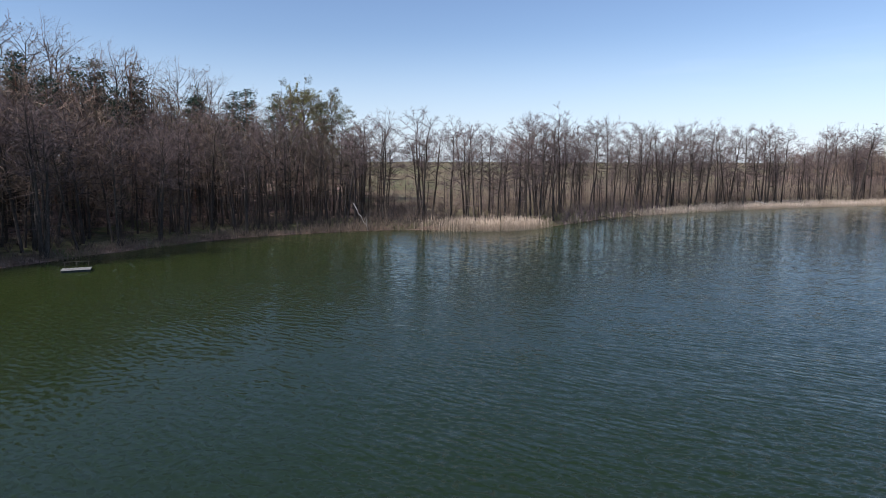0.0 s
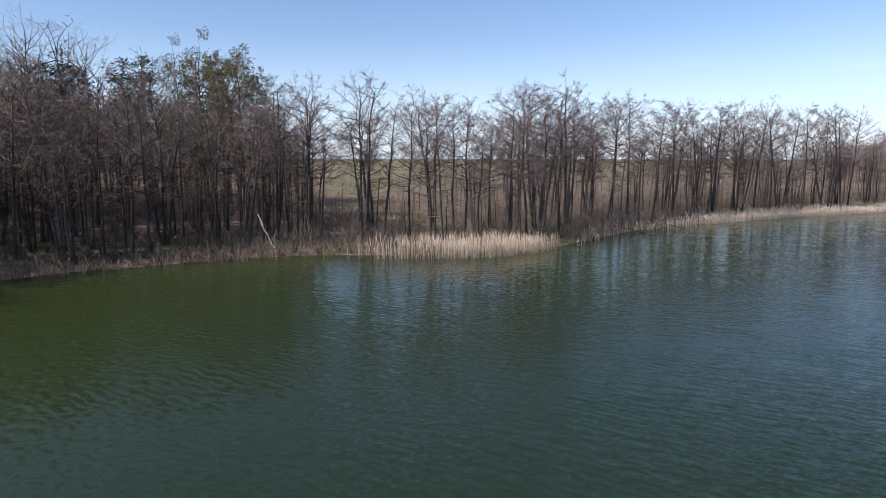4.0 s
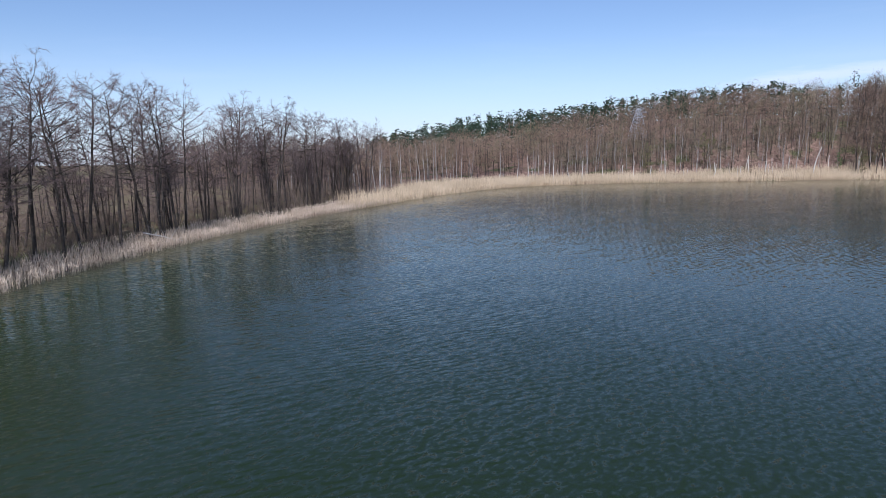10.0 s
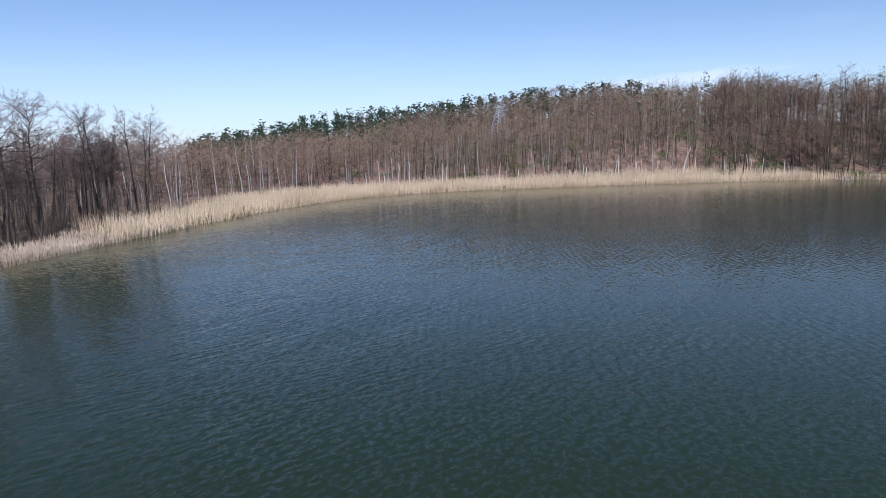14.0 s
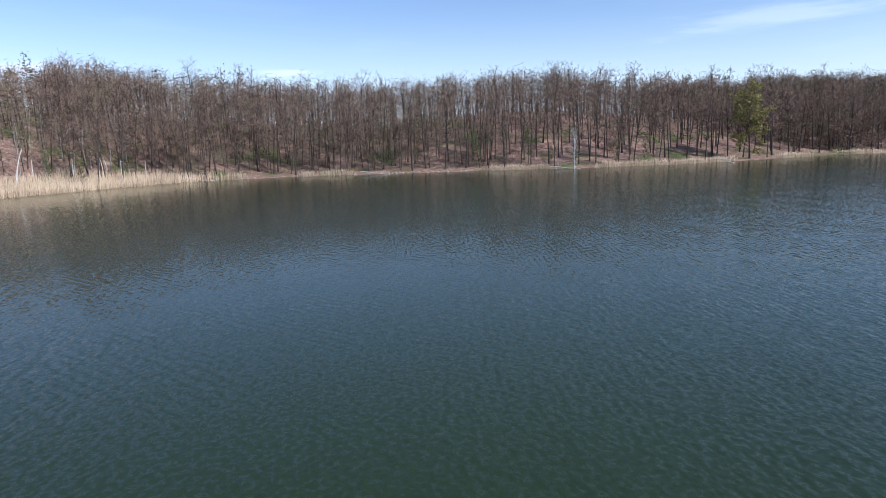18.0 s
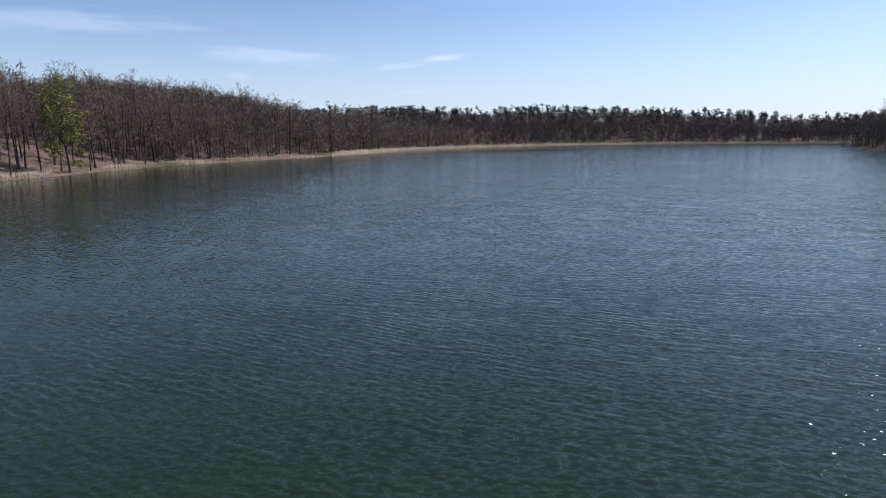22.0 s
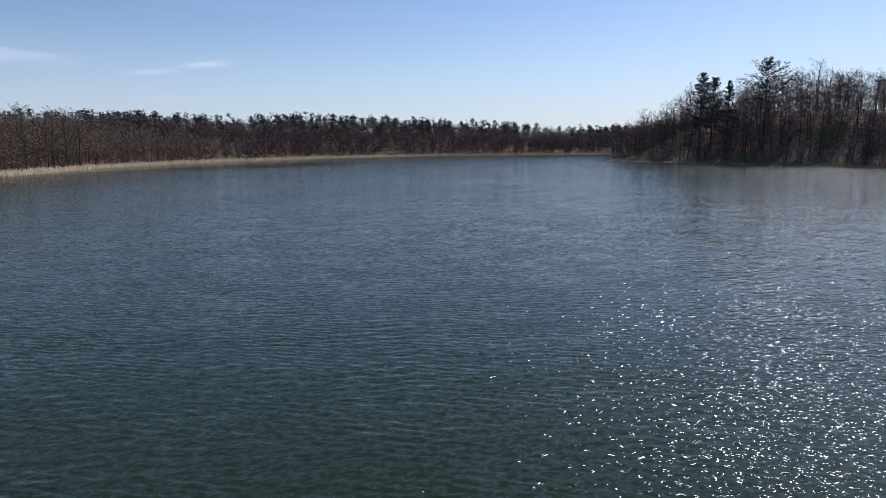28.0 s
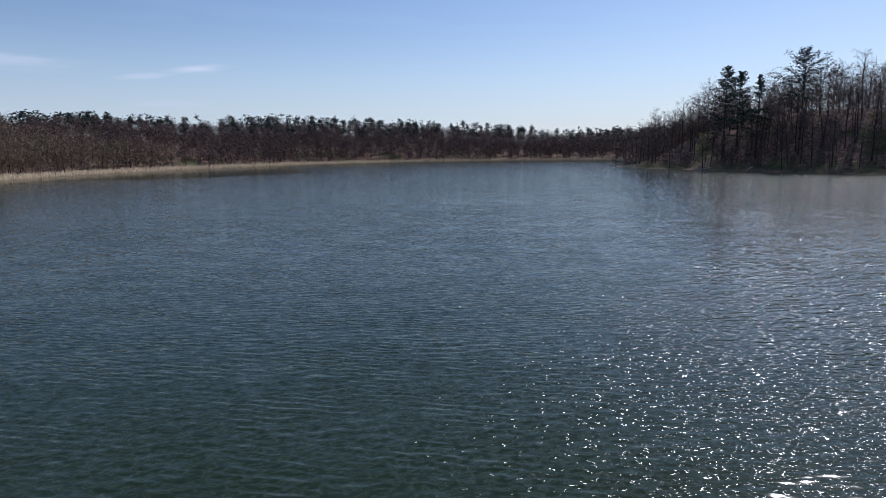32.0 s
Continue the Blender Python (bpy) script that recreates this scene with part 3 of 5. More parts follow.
def bare_tree(seed, h, stems=1, clear=0.3, spread=0.2, limbs=30, subs=5, twigs=6, el=0.7, up=0.6, r=0.16, shape="alder", leaf=0, leaf_size=0.12, twig_r=0.017, flat=0.85):
    """The meshes of one leafless tree: stems, limbs, twigs and, where buds have broken, leaves."""
    rng = np.random.default_rng(seed)
    stems_made, twig, leafs = [], [], []
    for s in range(stems):
        trunk, branch = [], []
        hh = h * (1 if s == 0 else rng.uniform(0.75, 0.97))
        n = 9
        az0 = rng.uniform(0, 6.28)
        lean = (0.045 if stems == 1 else 0.075) * rng.uniform(0.4, 1.5) * hh
        f = np.linspace(0, 1, n + 1)
        wob = np.cumsum(rng.normal(0, 0.010 * hh, (n + 1, 2)), 0) * f[:, None]
        line = np.zeros((n + 1, 3))
        line[:, 0], line[:, 1] = np.cos(az0) * lean * f ** 0.8 + wob[:, 0], np.sin(az0) * lean * f ** 0.8 + wob[:, 1]
        if stems > 1:
            line[:, :2] += 0.35 * np.array([np.cos(az0), np.sin(az0)])
        line[:, 2] = (0.90 if shape == "alder" else 0.95) * hh * f - 0.5 * (1 - f)
        rr = r * rng.uniform(0.8, 1.1) * (1 - f) ** 0.75 + 0.02
        rr[0] *= 1.5
        trunk.append(rods(line[:-1], line[1:], rr[:-1], rr[1:], 6))
        g = clear + (0.985 - clear) * ((np.arange(limbs) + rng.uniform(0, 1, limbs)) / limbs) ** 0.8
        k = np.minimum((g * n).astype(int), n - 1)
        p = line[k] + (line[k + 1] - line[k]) * (g * n - k)[:, None]
        w = (g - clear) / (1 - clear)
        if shape == "alder":
            prof = 0.25 + 0.85 * np.sqrt(np.clip(1 - ((w - 0.45) / 0.62) ** 2, 0, 1))
        else:
            prof = 0.30 + 0.9 * np.sqrt(np.clip(1 - ((w - 0.42) / 0.66) ** 2, 0, 1))
        length = spread * h * prof * rng.uniform(0.6, 1.15, limbs)
        az = np.arange(limbs) * 2.4 + rng.uniform(0, 1.2, limbs)
        elv = el * (0.5 + 0.5 * w) + rng.normal(0, 0.24, limbs)
        path = limb_path(p, az, elv, length, up, 3, rng, 0.16 if shape == "alder" else 0.26)
        lr = np.clip((0.011 if shape == "alder" else 0.019) * length + 0.006, 0.016, 0.4 * r) * (1.2 - 0.5 * w)
        for q in range(3):
            branch.append(rods(path[:, q], path[:, q + 1], lr * (1 - 0.3 * q), lr * (0.7 - 0.3 * q) + 0.006, 3))
        sp, sw, st = along(path, subs, 0.35, 1.0, rng)
        sl = np.repeat(length, subs) * (0.48 - 0.2 * st) * rng.uniform(0.6, 1.2, len(sp))
        sd = (sw + rng.normal(0, 0.8, sw.shape)) * [1, 1, flat] + [0, 0, 0.06]
        sd /= np.linalg.norm(sd, axis=1, keepdims=True)
        se = sp + sd * sl[:, None]
        twig.append(spikes(sp, se, 0.008 * sl + twig_r * 0.7))
        tp, tw, tt = along(np.stack([sp, se], 1), twigs, 0.1, 1.0, rng)
        td = (tw + rng.normal(0, 0.8, tw.shape)) * [1, 1, flat] + [0, 0, 0.05]
        td /= np.linalg.norm(td, axis=1, keepdims=True)
        tl = np.repeat(sl, twigs) * rng.uniform(0.25, 0.55, len(tp)) + 0.16
        te = tp + td * tl[:, None]
        twig.append(slivers(tp, te, np.full(len(tp), twig_r * 1.25), rng))
        if leaf:
            pick = rng.integers(0, len(te), leaf)
            leafs.append(leaves(tp[pick] + (te - tp)[pick] * rng.uniform(0.2, 1.1, (leaf, 1)) + rng.normal(0, 0.12, (leaf, 3)), rng.uniform(0.6, 1.3, leaf) * leaf_size, rng))
        if shape == "alder":
            # Thin dead boughs stay on the clear stem, nearly level.
            dk = rng.integers(2, 5, 9)
            dp = line[dk] + (line[dk + 1] - line[dk]) * rng.uniform(0, 1, (9, 1))
            dw = rng.normal(0, 1, (9, 3)) * [1, 1, 0.22]
            dw /= np.linalg.norm(dw, axis=1, keepdims=True)
            de = dp + dw * rng.uniform(0.8, 2.4, (9, 1))
            dm = dp + (de - dp) * 0.55
            twig.append(spikes(dp, de, np.full(9, 0.022)))
            twig.append(spikes(dm, dm + dw * 0.6 + rng.normal(0, 0.4, (9, 3)), np.full(9, 0.012)))
        stems_made.append(joined(trunk + [(v, np.stack([f[:, 0], f[:, 1], f[:, 2], f[:, 3]], 1)) for v, f in branch]))
    return stems_made, joined(twig), joined(leafs) if leafs else None


def tree_thing(name, meshes, bark, twig, label, category="tree", leaf_material=None):
    """An Empty at the root; each stem with its boughs, the crown of twigs and the leaves are its parts."""
    top = tagged(new(name), label, category)
    stems, fine, leafy = meshes
    for stem in stems:
        part("trunk", mesh_of("trunk", *stem, bark, True), None, top)
    tagged(part("crown", mesh_of("crown", *fine, twig), None, top), kind="stuff")
    if leafy:
        tagged(part("foliage", mesh_of("foliage", *leafy, leaf_material), None, top), kind="stuff")
    return top


def pine_meshes(seed, h, crown=0.42, clumps=54, per=34):
    rng = np.random.default_rng(seed)
    f = np.linspace(0, 1, 7)
    line = np.stack([np.cumsum(rng.normal(0, 0.012 * h, 7)) * f, np.cumsum(rng.normal(0, 0.012 * h, 7)) * f, h * f - 0.4 * (1 - f)], 1)
    rr = 0.17 * (1 - f) ** 0.7 + 0.03
    trunk = rods(line[:-1], line[1:], rr[:-1], rr[1:], 6)
    g = 1 - crown * rng.uniform(0, 1, clumps) ** 0.8
    az, out = rng.uniform(0, 6.28, clumps), rng.uniform(0.3, 1.0, clumps) * (0.35 + 1.6 * (1 - g)) * 2.6
    c = np.stack([np.cos(az) * out, np.sin(az) * out, g * h + rng.uniform(-0.2, 0.7, clumps)], 1)
    root = np.stack([line[-2, 0] * g, line[-2, 1] * g, g * h - 0.6], 1)
    branch = rods(root, c, np.full(clumps, 0.045), np.full(clumps, 0.015), 3)
    pts = np.repeat(c, per, 0) + rng.normal(0, 1, (clumps * per, 3)) * [0.55, 0.55, 0.30]
    tuft = leaves(pts, rng.uniform(0.10, 0.22, len(pts)), rng)
    return trunk, branch, tuft


def pine_thing(seed, h, label):
    top = tagged(new("pine_tree"), label, "pine tree")
    t, b, n = pine_meshes(seed, h)
    part("trunk", mesh_of("trunk", *t, PINE_BARK, True), None, top)
    part("bough", mesh_of("bough", *b, PINE_BARK), None, top)["kind"] = "stuff"
    tagged(part("crown", mesh_of("crown", *n, NEEDLES), None, top), kind="stuff")
    return top


def fir_thing(seed, h, spread, label, bare=0.18, n=84, taper=0.7):
    rng = np.random.default_rng(seed)
    top = tagged(new("fir_tree"), label, "fir tree")
    f = np.linspace(0, 1, 6)
    line = np.stack([0 * f, 0 * f, h * f - 0.5 * (1 - f)], 1)
    rr = 0.38 * (1 - f) + 0.03
    part("trunk", mesh_of("trunk", *rods(line[:-1], line[1:], rr[:-1], rr[1:], 7), OAK_BARK, True), None, top)
    g = bare + (0.985 - bare) * np.sort(rng.uniform(0, 1, n))
    az = np.arange(n) * 2.4 + rng.normal(0, 0.3, n)
    length = spread * np.minimum(1, (1 - g) / (1 - bare) * 1.2) ** taper * rng.uniform(0.6, 1.1, n) + 0.35
    path = limb_path(np.stack([0 * g, 0 * g, g * h], 1), az, 0.05 + 0.75 * g ** 3 + rng.normal(0, 0.12, n), length, 0.25, 3, rng)
    pieces = [rods(path[:, q], path[:, q + 1], 0.05 * (1 - q * 0.3) * np.ones(n), 0.04 * (0.9 - q * 0.3) * np.ones(n), 3) for q in range(3)]
    tagged(part("bough", mesh_of("bough", *joined(pieces), OAK_BARK), None, top), kind="stuff")
    p, w, t = along(path, 46, 0.15, 1.05, rng)
    p = p + rng.normal(0, 1, p.shape) * [0.5, 0.5, 0.2] * np.repeat(np.clip(length / 3.5, 0.25, 1), 46)[:, None] - [0, 0, 0.1]
    tagged(part("crown", mesh_of("crown", *leaves(p, rng.uniform(0.14, 0.32, len(p)), rng), FIR_NEEDLES), None, top), kind="stuff")
    return top


def snag_thing(seed, h, label, material=None):
    """A dead broken stem with a few stubs."""
    rng = np.random.default_rng(seed)
    top = tagged(new("birch_snag"), label, "dead tree")
    f = np.linspace(0, 1, 5)
    line = np.stack([np.cumsum(rng.normal(0, 0.02 * h, 5)) * f, np.cumsum(rng.normal(0, 0.02 * h, 5)) * f, h * f - 0.4 * (1 - f)], 1)
    rr = 0.13 - 0.06 * f
    body = [rods(line[:-1], line[1:], rr[:-1], rr[1:], 7)]
    part("trunk", mesh_of("trunk", *joined(body), material or DEAD_WOOD, True), None, top)
    p = line[[3, 4, 4]] - [0, 0, 0.1]
    part("broken_top", mesh_of("broken_top", *spikes(p, p + rng.normal(0, 0.35, (3, 3)) + [0, 0, 0.55], np.full(3, 0.06)), material or DEAD_WOOD), None, top)
    return top


def stand(x, y, turn=0.0, size=1.0, lean=0.0, sink=0.1):
    z = max(float(land_height([x], [y])[0]), -0.7) - sink
    return pose(x, y, z, lean, 0, turn) @ Matrix.Scale(size, 4)


def plant(kinds, places, group, lean=2.0, seed=0):
    """Sets copies of the given trees at (x, y, size): the first of each kind is moved, the others are copies of it."""
    rng = np.random.default_rng(seed)
    used = set()
    for n, (x, y, size) in enumerate(places):
        k = int(rng.integers(0, len(kinds))) if len(kinds) > 1 else 0
        ob = kinds[k]
        m = stand(x, y, rng.uniform(0, 360), size, rng.normal(0, lean))
        if k in used:
            ob = copy_thing(ob, m)
            ob.matrix_basis = m
        else:
            used.add(k)
            ob.matrix_basis = m
        tagged(ob, group=group)
    for k, ob in enumerate(kinds):
        if k not in used:
            for o in (*ob.children_recursive, ob):
                bpy.data.objects.remove(o)


def scatter(n, box, keep, apart, seed):
    """Up to n random places in box that keep(x, y, d, s) accepts, no two nearer than apart."""
    rng = np.random.default_rng(seed)
    x, y = rng.uniform(box[0], box[1], n * 14), rng.uniform(box[2], box[3], n * 14)
    d, s = shore_distance(x, y)
    ok = keep(x, y, d, s)
    x, y = x[ok], y[ok]
    got = np.zeros((0, 2))
    for p in np.stack([x, y], 1):
        if len(got) == 0 or np.min(np.hypot(got[:, 0] - p[0], got[:, 1] - p[1])) > apart:
            got = np.vstack([got, p])
            if len(got) >= n:
                break
    return got


# ---- the woods, bank by bank ----
def west_wood(x, y):
    return (x + 0.25 * np.maximum(y - 76, 0) < -4.5) & (y > 10) & (x < 20)


def east_side(x, y):
    return (x > 100) & (y < 62)


def far_woods(name, n, box, keep, apart, tall, seed, bark, twig, label, shoots=260, thick=0.05, trunk_r=0.17, crown=0.6, wide=0.21, edge=None):
    """Woodland past counting: stems under round, overlapping crowns of boughs and twigs, in two joined parts."""
    rng = np.random.default_rng(seed)
    p = scatter(n, box, keep, apart, seed)
    k = len(p)
    z = land_height(p[:, 0], p[:, 1])
    h = rng.uniform(*tall, k)
    slight = np.ones(k) if edge is None else 1 - 0.5 * smooth(p[:, 0], *edge)
    h = h * (0.5 + 0.5 * slight) ** 0.8
    root = np.stack([p[:, 0], p[:, 1], z - 0.4], 1)
    lean = rng.normal(0, 0.03, (k, 2)) * h[:, None]
    mid = root + np.stack([lean[:, 0], lean[:, 1], h * 0.55], 1)
    tip = mid + np.stack([lean[:, 0], lean[:, 1], h * 0.36], 1)
    r = trunk_r * h / 20
    top = tagged(new(name), label, "woodland", kind="stuff")
    tagged(part("trunk", mesh_of("trunk", *joined([rods(root, mid, r, r * 0.7, 5), rods(mid, tip, r * 0.7, r * 0.15, 4)]), bark, True), None, top), kind="stuff")
    # Bent limbs rise from the upper stem to a domed outline; the twigs cluster round their outer halves.
    limbs = 8
    rows = np.arange(k)[:, None]
    g = 1 - crown + crown * 0.85 * ((np.arange(limbs) + rng.uniform(0, 1, (k, limbs))) / limbs)
    start = root[:, None] + (tip - root)[:, None] * np.minimum(g, 0.97)[..., None]
    w = (g - (1 - crown)) / crown
    az = np.arange(limbs) * 2.4 + rng.uniform(0, 1.6, (k, limbs))
    out = (h * wide)[:, None] * np.sqrt(np.clip(1 - ((w - 0.3) / 0.85) ** 2, 0.1, 1)) * rng.uniform(0.6, 1.15, (k, limbs))
    lift = h[:, None] * (0.05 + 0.09 * w) * rng.uniform(0.5, 1.4, (k, limbs))
    end = start + np.stack([np.cos(az) * out, np.sin(az) * out, lift], -1)
    knee = start + (end - start) * [0.55, 0.55, 0.3] + rng.normal(0, 0.02, start.shape) * h[:, None, None]
    pick = rng.integers(0, limbs, (k, shoots))
    t = rng.uniform(0.1, 1.08, (k, shoots, 1)) ** 0.8
    p0, p1, p2 = start[rows, pick], knee[rows, pick], end[rows, pick]
    spot = p0 * (1 - t) ** 2 + 2 * p1 * t * (1 - t) + p2 * t * t + rng.normal(0, 1, (k, shoots, 3)) * (h * wide)[:, None, None] * 0.21
    spot[..., 2] = np.maximum(spot[..., 2], z[:, None] + 0.2)
    turn = (p2 - p0) / np.maximum(np.linalg.norm(p2 - p0, axis=-1, keepdims=True), 0.01) + rng.normal(0, 0.9, spot.shape) + [0, 0, 0.15]
    long = rng.uniform(0.5, 1.3, (k, shoots, 1)) * (0.065 * h)[:, None, None]
    v, f = slivers((spot - turn * long * 0.5).reshape(-1, 3), (spot + turn * long * 0.5).reshape(-1, 3), np.repeat(thick * slight ** 1.5, shoots), rng)
    lr = np.repeat(r * 0.42, limbs)
    bv, bf = joined([spikes(start.reshape(-1, 3), knee.reshape(-1, 3) + (knee - start).reshape(-1, 3) * 0.6, lr), spikes((start * 0.3 + knee * 0.7).reshape(-1, 3), end.reshape(-1, 3), lr * 0.8)])
    tagged(part("bough", mesh_of("bough", bv, bf, bark), None, top), kind="stuff")
    tagged(part("crown", mesh_of("crown", v, f, twig), None, top), kind="stuff")
    return p


def pine_woods(name, n, box, keep, apart, tall, seed, label, tufts=24, per=6, needle=None, leaf=(0.2, 0.42)):
    rng = np.random.default_rng(seed)
    p = scatter(n, box, keep, apart, seed)
    k = len(p)
    z, h = land_height(p[:, 0], p[:, 1]), rng.uniform(*tall, k)
    root = np.stack([p[:, 0], p[:, 1], z - 0.4], 1)
    tip = root + np.stack([rng.normal(0, 0.4, k), rng.normal(0, 0.4, k), h], 1)
    top = tagged(new(name), label, "pine wood", kind="stuff")
    tagged(part("trunk", mesh_of("trunk", *rods(root, tip, 0.009 * h, 0.003 * h, 5), PINE_BARK, True), None, top), kind="stuff")
    g = rng.uniform(0, 1, (k, tufts)) ** 1.2
    az = rng.uniform(0, 6.28, (k, tufts))
    out = (0.1 + 2.6 * (1 - g) ** 0.75) * rng.uniform(0.25, 1, (k, tufts))
    c = root[:, None] + (tip - root)[:, None] * (0.3 + 0.7 * g)[..., None] + np.stack([np.cos(az) * out, np.sin(az) * out, 0 * g], -1)
    pts = np.repeat(c.reshape(-1, 3), per, 0) + rng.normal(0, 1, (k * tufts * per, 3)) * [0.75, 0.75, 0.5]
    tagged(part("crown", mesh_of("crown", *leaves(pts, rng.uniform(*leaf, len(pts)), rng), needle or NEEDLES), None, top), kind="stuff")
    return p


ALDER_SAYS = "tall leafless alder with purplish-brown twigs on the lake bank"
alder_shapes = [
    dict(stems=1, clear=0.46, spread=0.235, limbs=38), dict(stems=2, clear=0.48, spread=0.20, limbs=28), dict(stems=1, clear=0.38, spread=0.235, limbs=40),
    dict(stems=4, clear=0.50, spread=0.185, limbs=20), dict(stems=1, clear=0.55, spread=0.235, limbs=36), dict(stems=3, clear=0.44, spread=0.20, limbs=22),
]


def alder_kinds(seed, subs=7, twigs=8, twig_r=0.0085):
    return [tree_thing("alder_tree", bare_tree(seed + k, 14.0, subs=subs, twigs=twigs, el=0.55, up=0.38, r=0.13, flat=0.8, twig_r=twig_r, **kw), ALDER_BARK, ALDER_TWIG, ALDER_SAYS, "alder tree") for k, kw in enumerate(alder_shapes)]


# Alders of the north bank that stand out one by one: place and height.
BANK_ALDERS = [(-8, 82, 14.0), (-3, 81, 14.6), (-2, 84, 15.6), (1, 82, 12.7), (3, 81, 13.5), (5, 80.5, 12.5), (8, 81, 11.0), (3, 86, 13.7), (20, 98, 14.5), (24, 99.5, 15), (27, 103, 15.5), (31, 101, 14.5), (33, 105, 15), (4, 79, 12.1), (7, 80, 10.5), (10, 83, 13.4), (12, 85, 14.5), (14, 91, 15.6), (15, 84.5, 14.1), (18, 96, 16.5), (22, 94, 13.6), (28, 97.5, 13.3)]
NORTH_ALDERS = [(36, 102.5, 14.3), (39, 107, 15), (43, 108, 14.5), (44, 112, 15.5), (47, 112, 15.2), (52, 114, 15.4), (60, 118, 15.6), (76, 125, 15.3), (88, 129, 14.7), (80, 129, 15.0), (83, 126, 16.2), (85, 128, 14.3), (90, 127, 14.2), (103, 132, 14.3), (95, 129, 14.7), (113, 135, 15.0), (106, 133, 14.0), (48, 109.5, 14.4), (54, 112.5, 14.8), (41, 104.5, 13.0), (59, 115, 15.0), (73, 121, 15.0), (63, 117, 15.4)]
near = [(x, y, h / 14.2) for x, y, h in BANK_ALDERS + NORTH_ALDERS]
taken = np.array(near)[:, :2]
rng = np.random.default_rng(5)
for x, y in scatter(92, (6, 118, 70, 150), lambda x, y, d, s: (d > np.where(x > 32, 4, 2)) & (d < 17) & ~west_wood(x, y), 2.2, 6):
    if np.min(np.hypot(taken[:, 0] - x, taken[:, 1] - y)) > 1.6:
        near.append((x, y, rng.uniform(0.6, 0.96)))
plant(alder_kinds(10), near, "alders along the north bank", 2.5, 1)

far_woods("bank_thicket", 300, (-8, 122, 76, 165), lambda x, y, d, s: (d > 4) & (d < 34) & ~west_wood(x, y), 2.0, (3, 8), 17, ALDER_BARK, ALDER_TWIG, "young leafless alder growth between the bank trees", 150, 0.012, 0.16, 0.8, 0.22)

# The west bank: alders in front, oaks and pines behind and above.
plant(alder_kinds(110, 5, 7, 0.011), [(x, y, s) for (x, y), s in zip(scatter(74, (-75, 0, 38, 110), lambda x, y, d, s: (d > 1.5) & (d < 16) & west_wood(x, y), 2.3, 16), np.random.default_rng(7).uniform(0.75, 1.08, 74))], "alders on the west bank", 3.0, 2)
OAK_SAYS = "tall leafless forest oak with dark bark and brown twigs"
oak_shapes = [dict(clear=0.34, spread=0.22, limbs=28), dict(clear=0.40, spread=0.20, limbs=26), dict(clear=0.28, spread=0.23, limbs=30), dict(clear=0.44, spread=0.19, limbs=24), dict(clear=0.38, spread=0.21, limbs=26)]


def oak_kinds(seed, says=OAK_SAYS, subs=5, twigs=7, leaf=0, leaf_material=None, twig_r=0.019, count=5):
    return [tree_thing("oak_tree", bare_tree(seed + k, 19.0, subs=subs, twigs=twigs, el=0.8, up=0.3, r=0.23, shape="oak", leaf=leaf, leaf_size=0.11, twig_r=twig_r, **kw), OAK_BARK, OAK_TWIG, says, "oak tree", leaf_material) for k, kw in enumerate(oak_shapes[:count])]


plant(oak_kinds(140), [(x, y, s * (1.04 - 0.34 * smooth(x, -58, -16))) for (x, y), s in zip(scatter(26, (-85, -8, 40, 118), lambda x, y, d, s: (d > 10) & (d < 42) & west_wood(x, y), 4.5, 18), np.random.default_rng(8).uniform(0.88, 1.12, 26))], "oaks of the west wood", 2.0, 3)
# Tops that stand out over the west wood: place and height above the water.
WEST_PINES = [(-52.9, 78.9, 22.2), (-47.5, 88, 22.7), (-48.8, 85, 21.9), (-43.5, 90, 21.9), (-38, 97.9, 19.8), (-34.3, 102.4, 19.9), (-32, 105.2, 20.5), (-29, 111.3, 20), (-27.6, 114.7, 21.6), (-22.5, 115.8, 19.5), (-56, 84, 22), (-50, 95, 21), (-40, 104, 19.5), (-46, 74, 18.5), (-42, 82, 18), (-36, 91, 17.5)]
WEST_OAKS = [(-47.6, 78.7, 25.2), (-43.3, 84.6, 23.6), (-38.5, 92.3, 22.7), (-36, 98.6, 22), (-41, 88, 22.4), (-45, 81, 22.8)]
plant([pine_thing(170 + k, 21.0, "tall pine with reddish bark and dark blue-green crown") for k in range(4)], [(x, y, (top - float(land_height([x], [y])[0])) / 21.6) for x, y, top in WEST_PINES], "pines of the west wood", 1.5, 4)
plant([tree_thing("oak_tree", bare_tree(160 + k, 19.0, clear=0.5, spread=0.26, limbs=26, subs=6, twigs=8, el=0.95, up=0.5, r=0.13, shape="oak", twig_r=0.006), OAK_BARK, OAK_TWIG, "tall bare tree standing above the pines of the wood", "oak tree") for k in range(3)], [(x, y, (top - float(land_height([x], [y])[0])) / 21.0) for x, y, top in WEST_OAKS], "tall bare trees over the west wood", 1.0, 24)
far_woods("west_thicket", 170, (-90, 0, 25, 120), lambda x, y, d, s: (d > 6) & (d < 45) & west_wood(x, y), 2.4, (3, 8), 20, OAK_BARK, OAK_TWIG, "leafless thicket in the shade of the west wood", 200, 0.04, 0.3, 0.95, 0.3, (-45, -20))
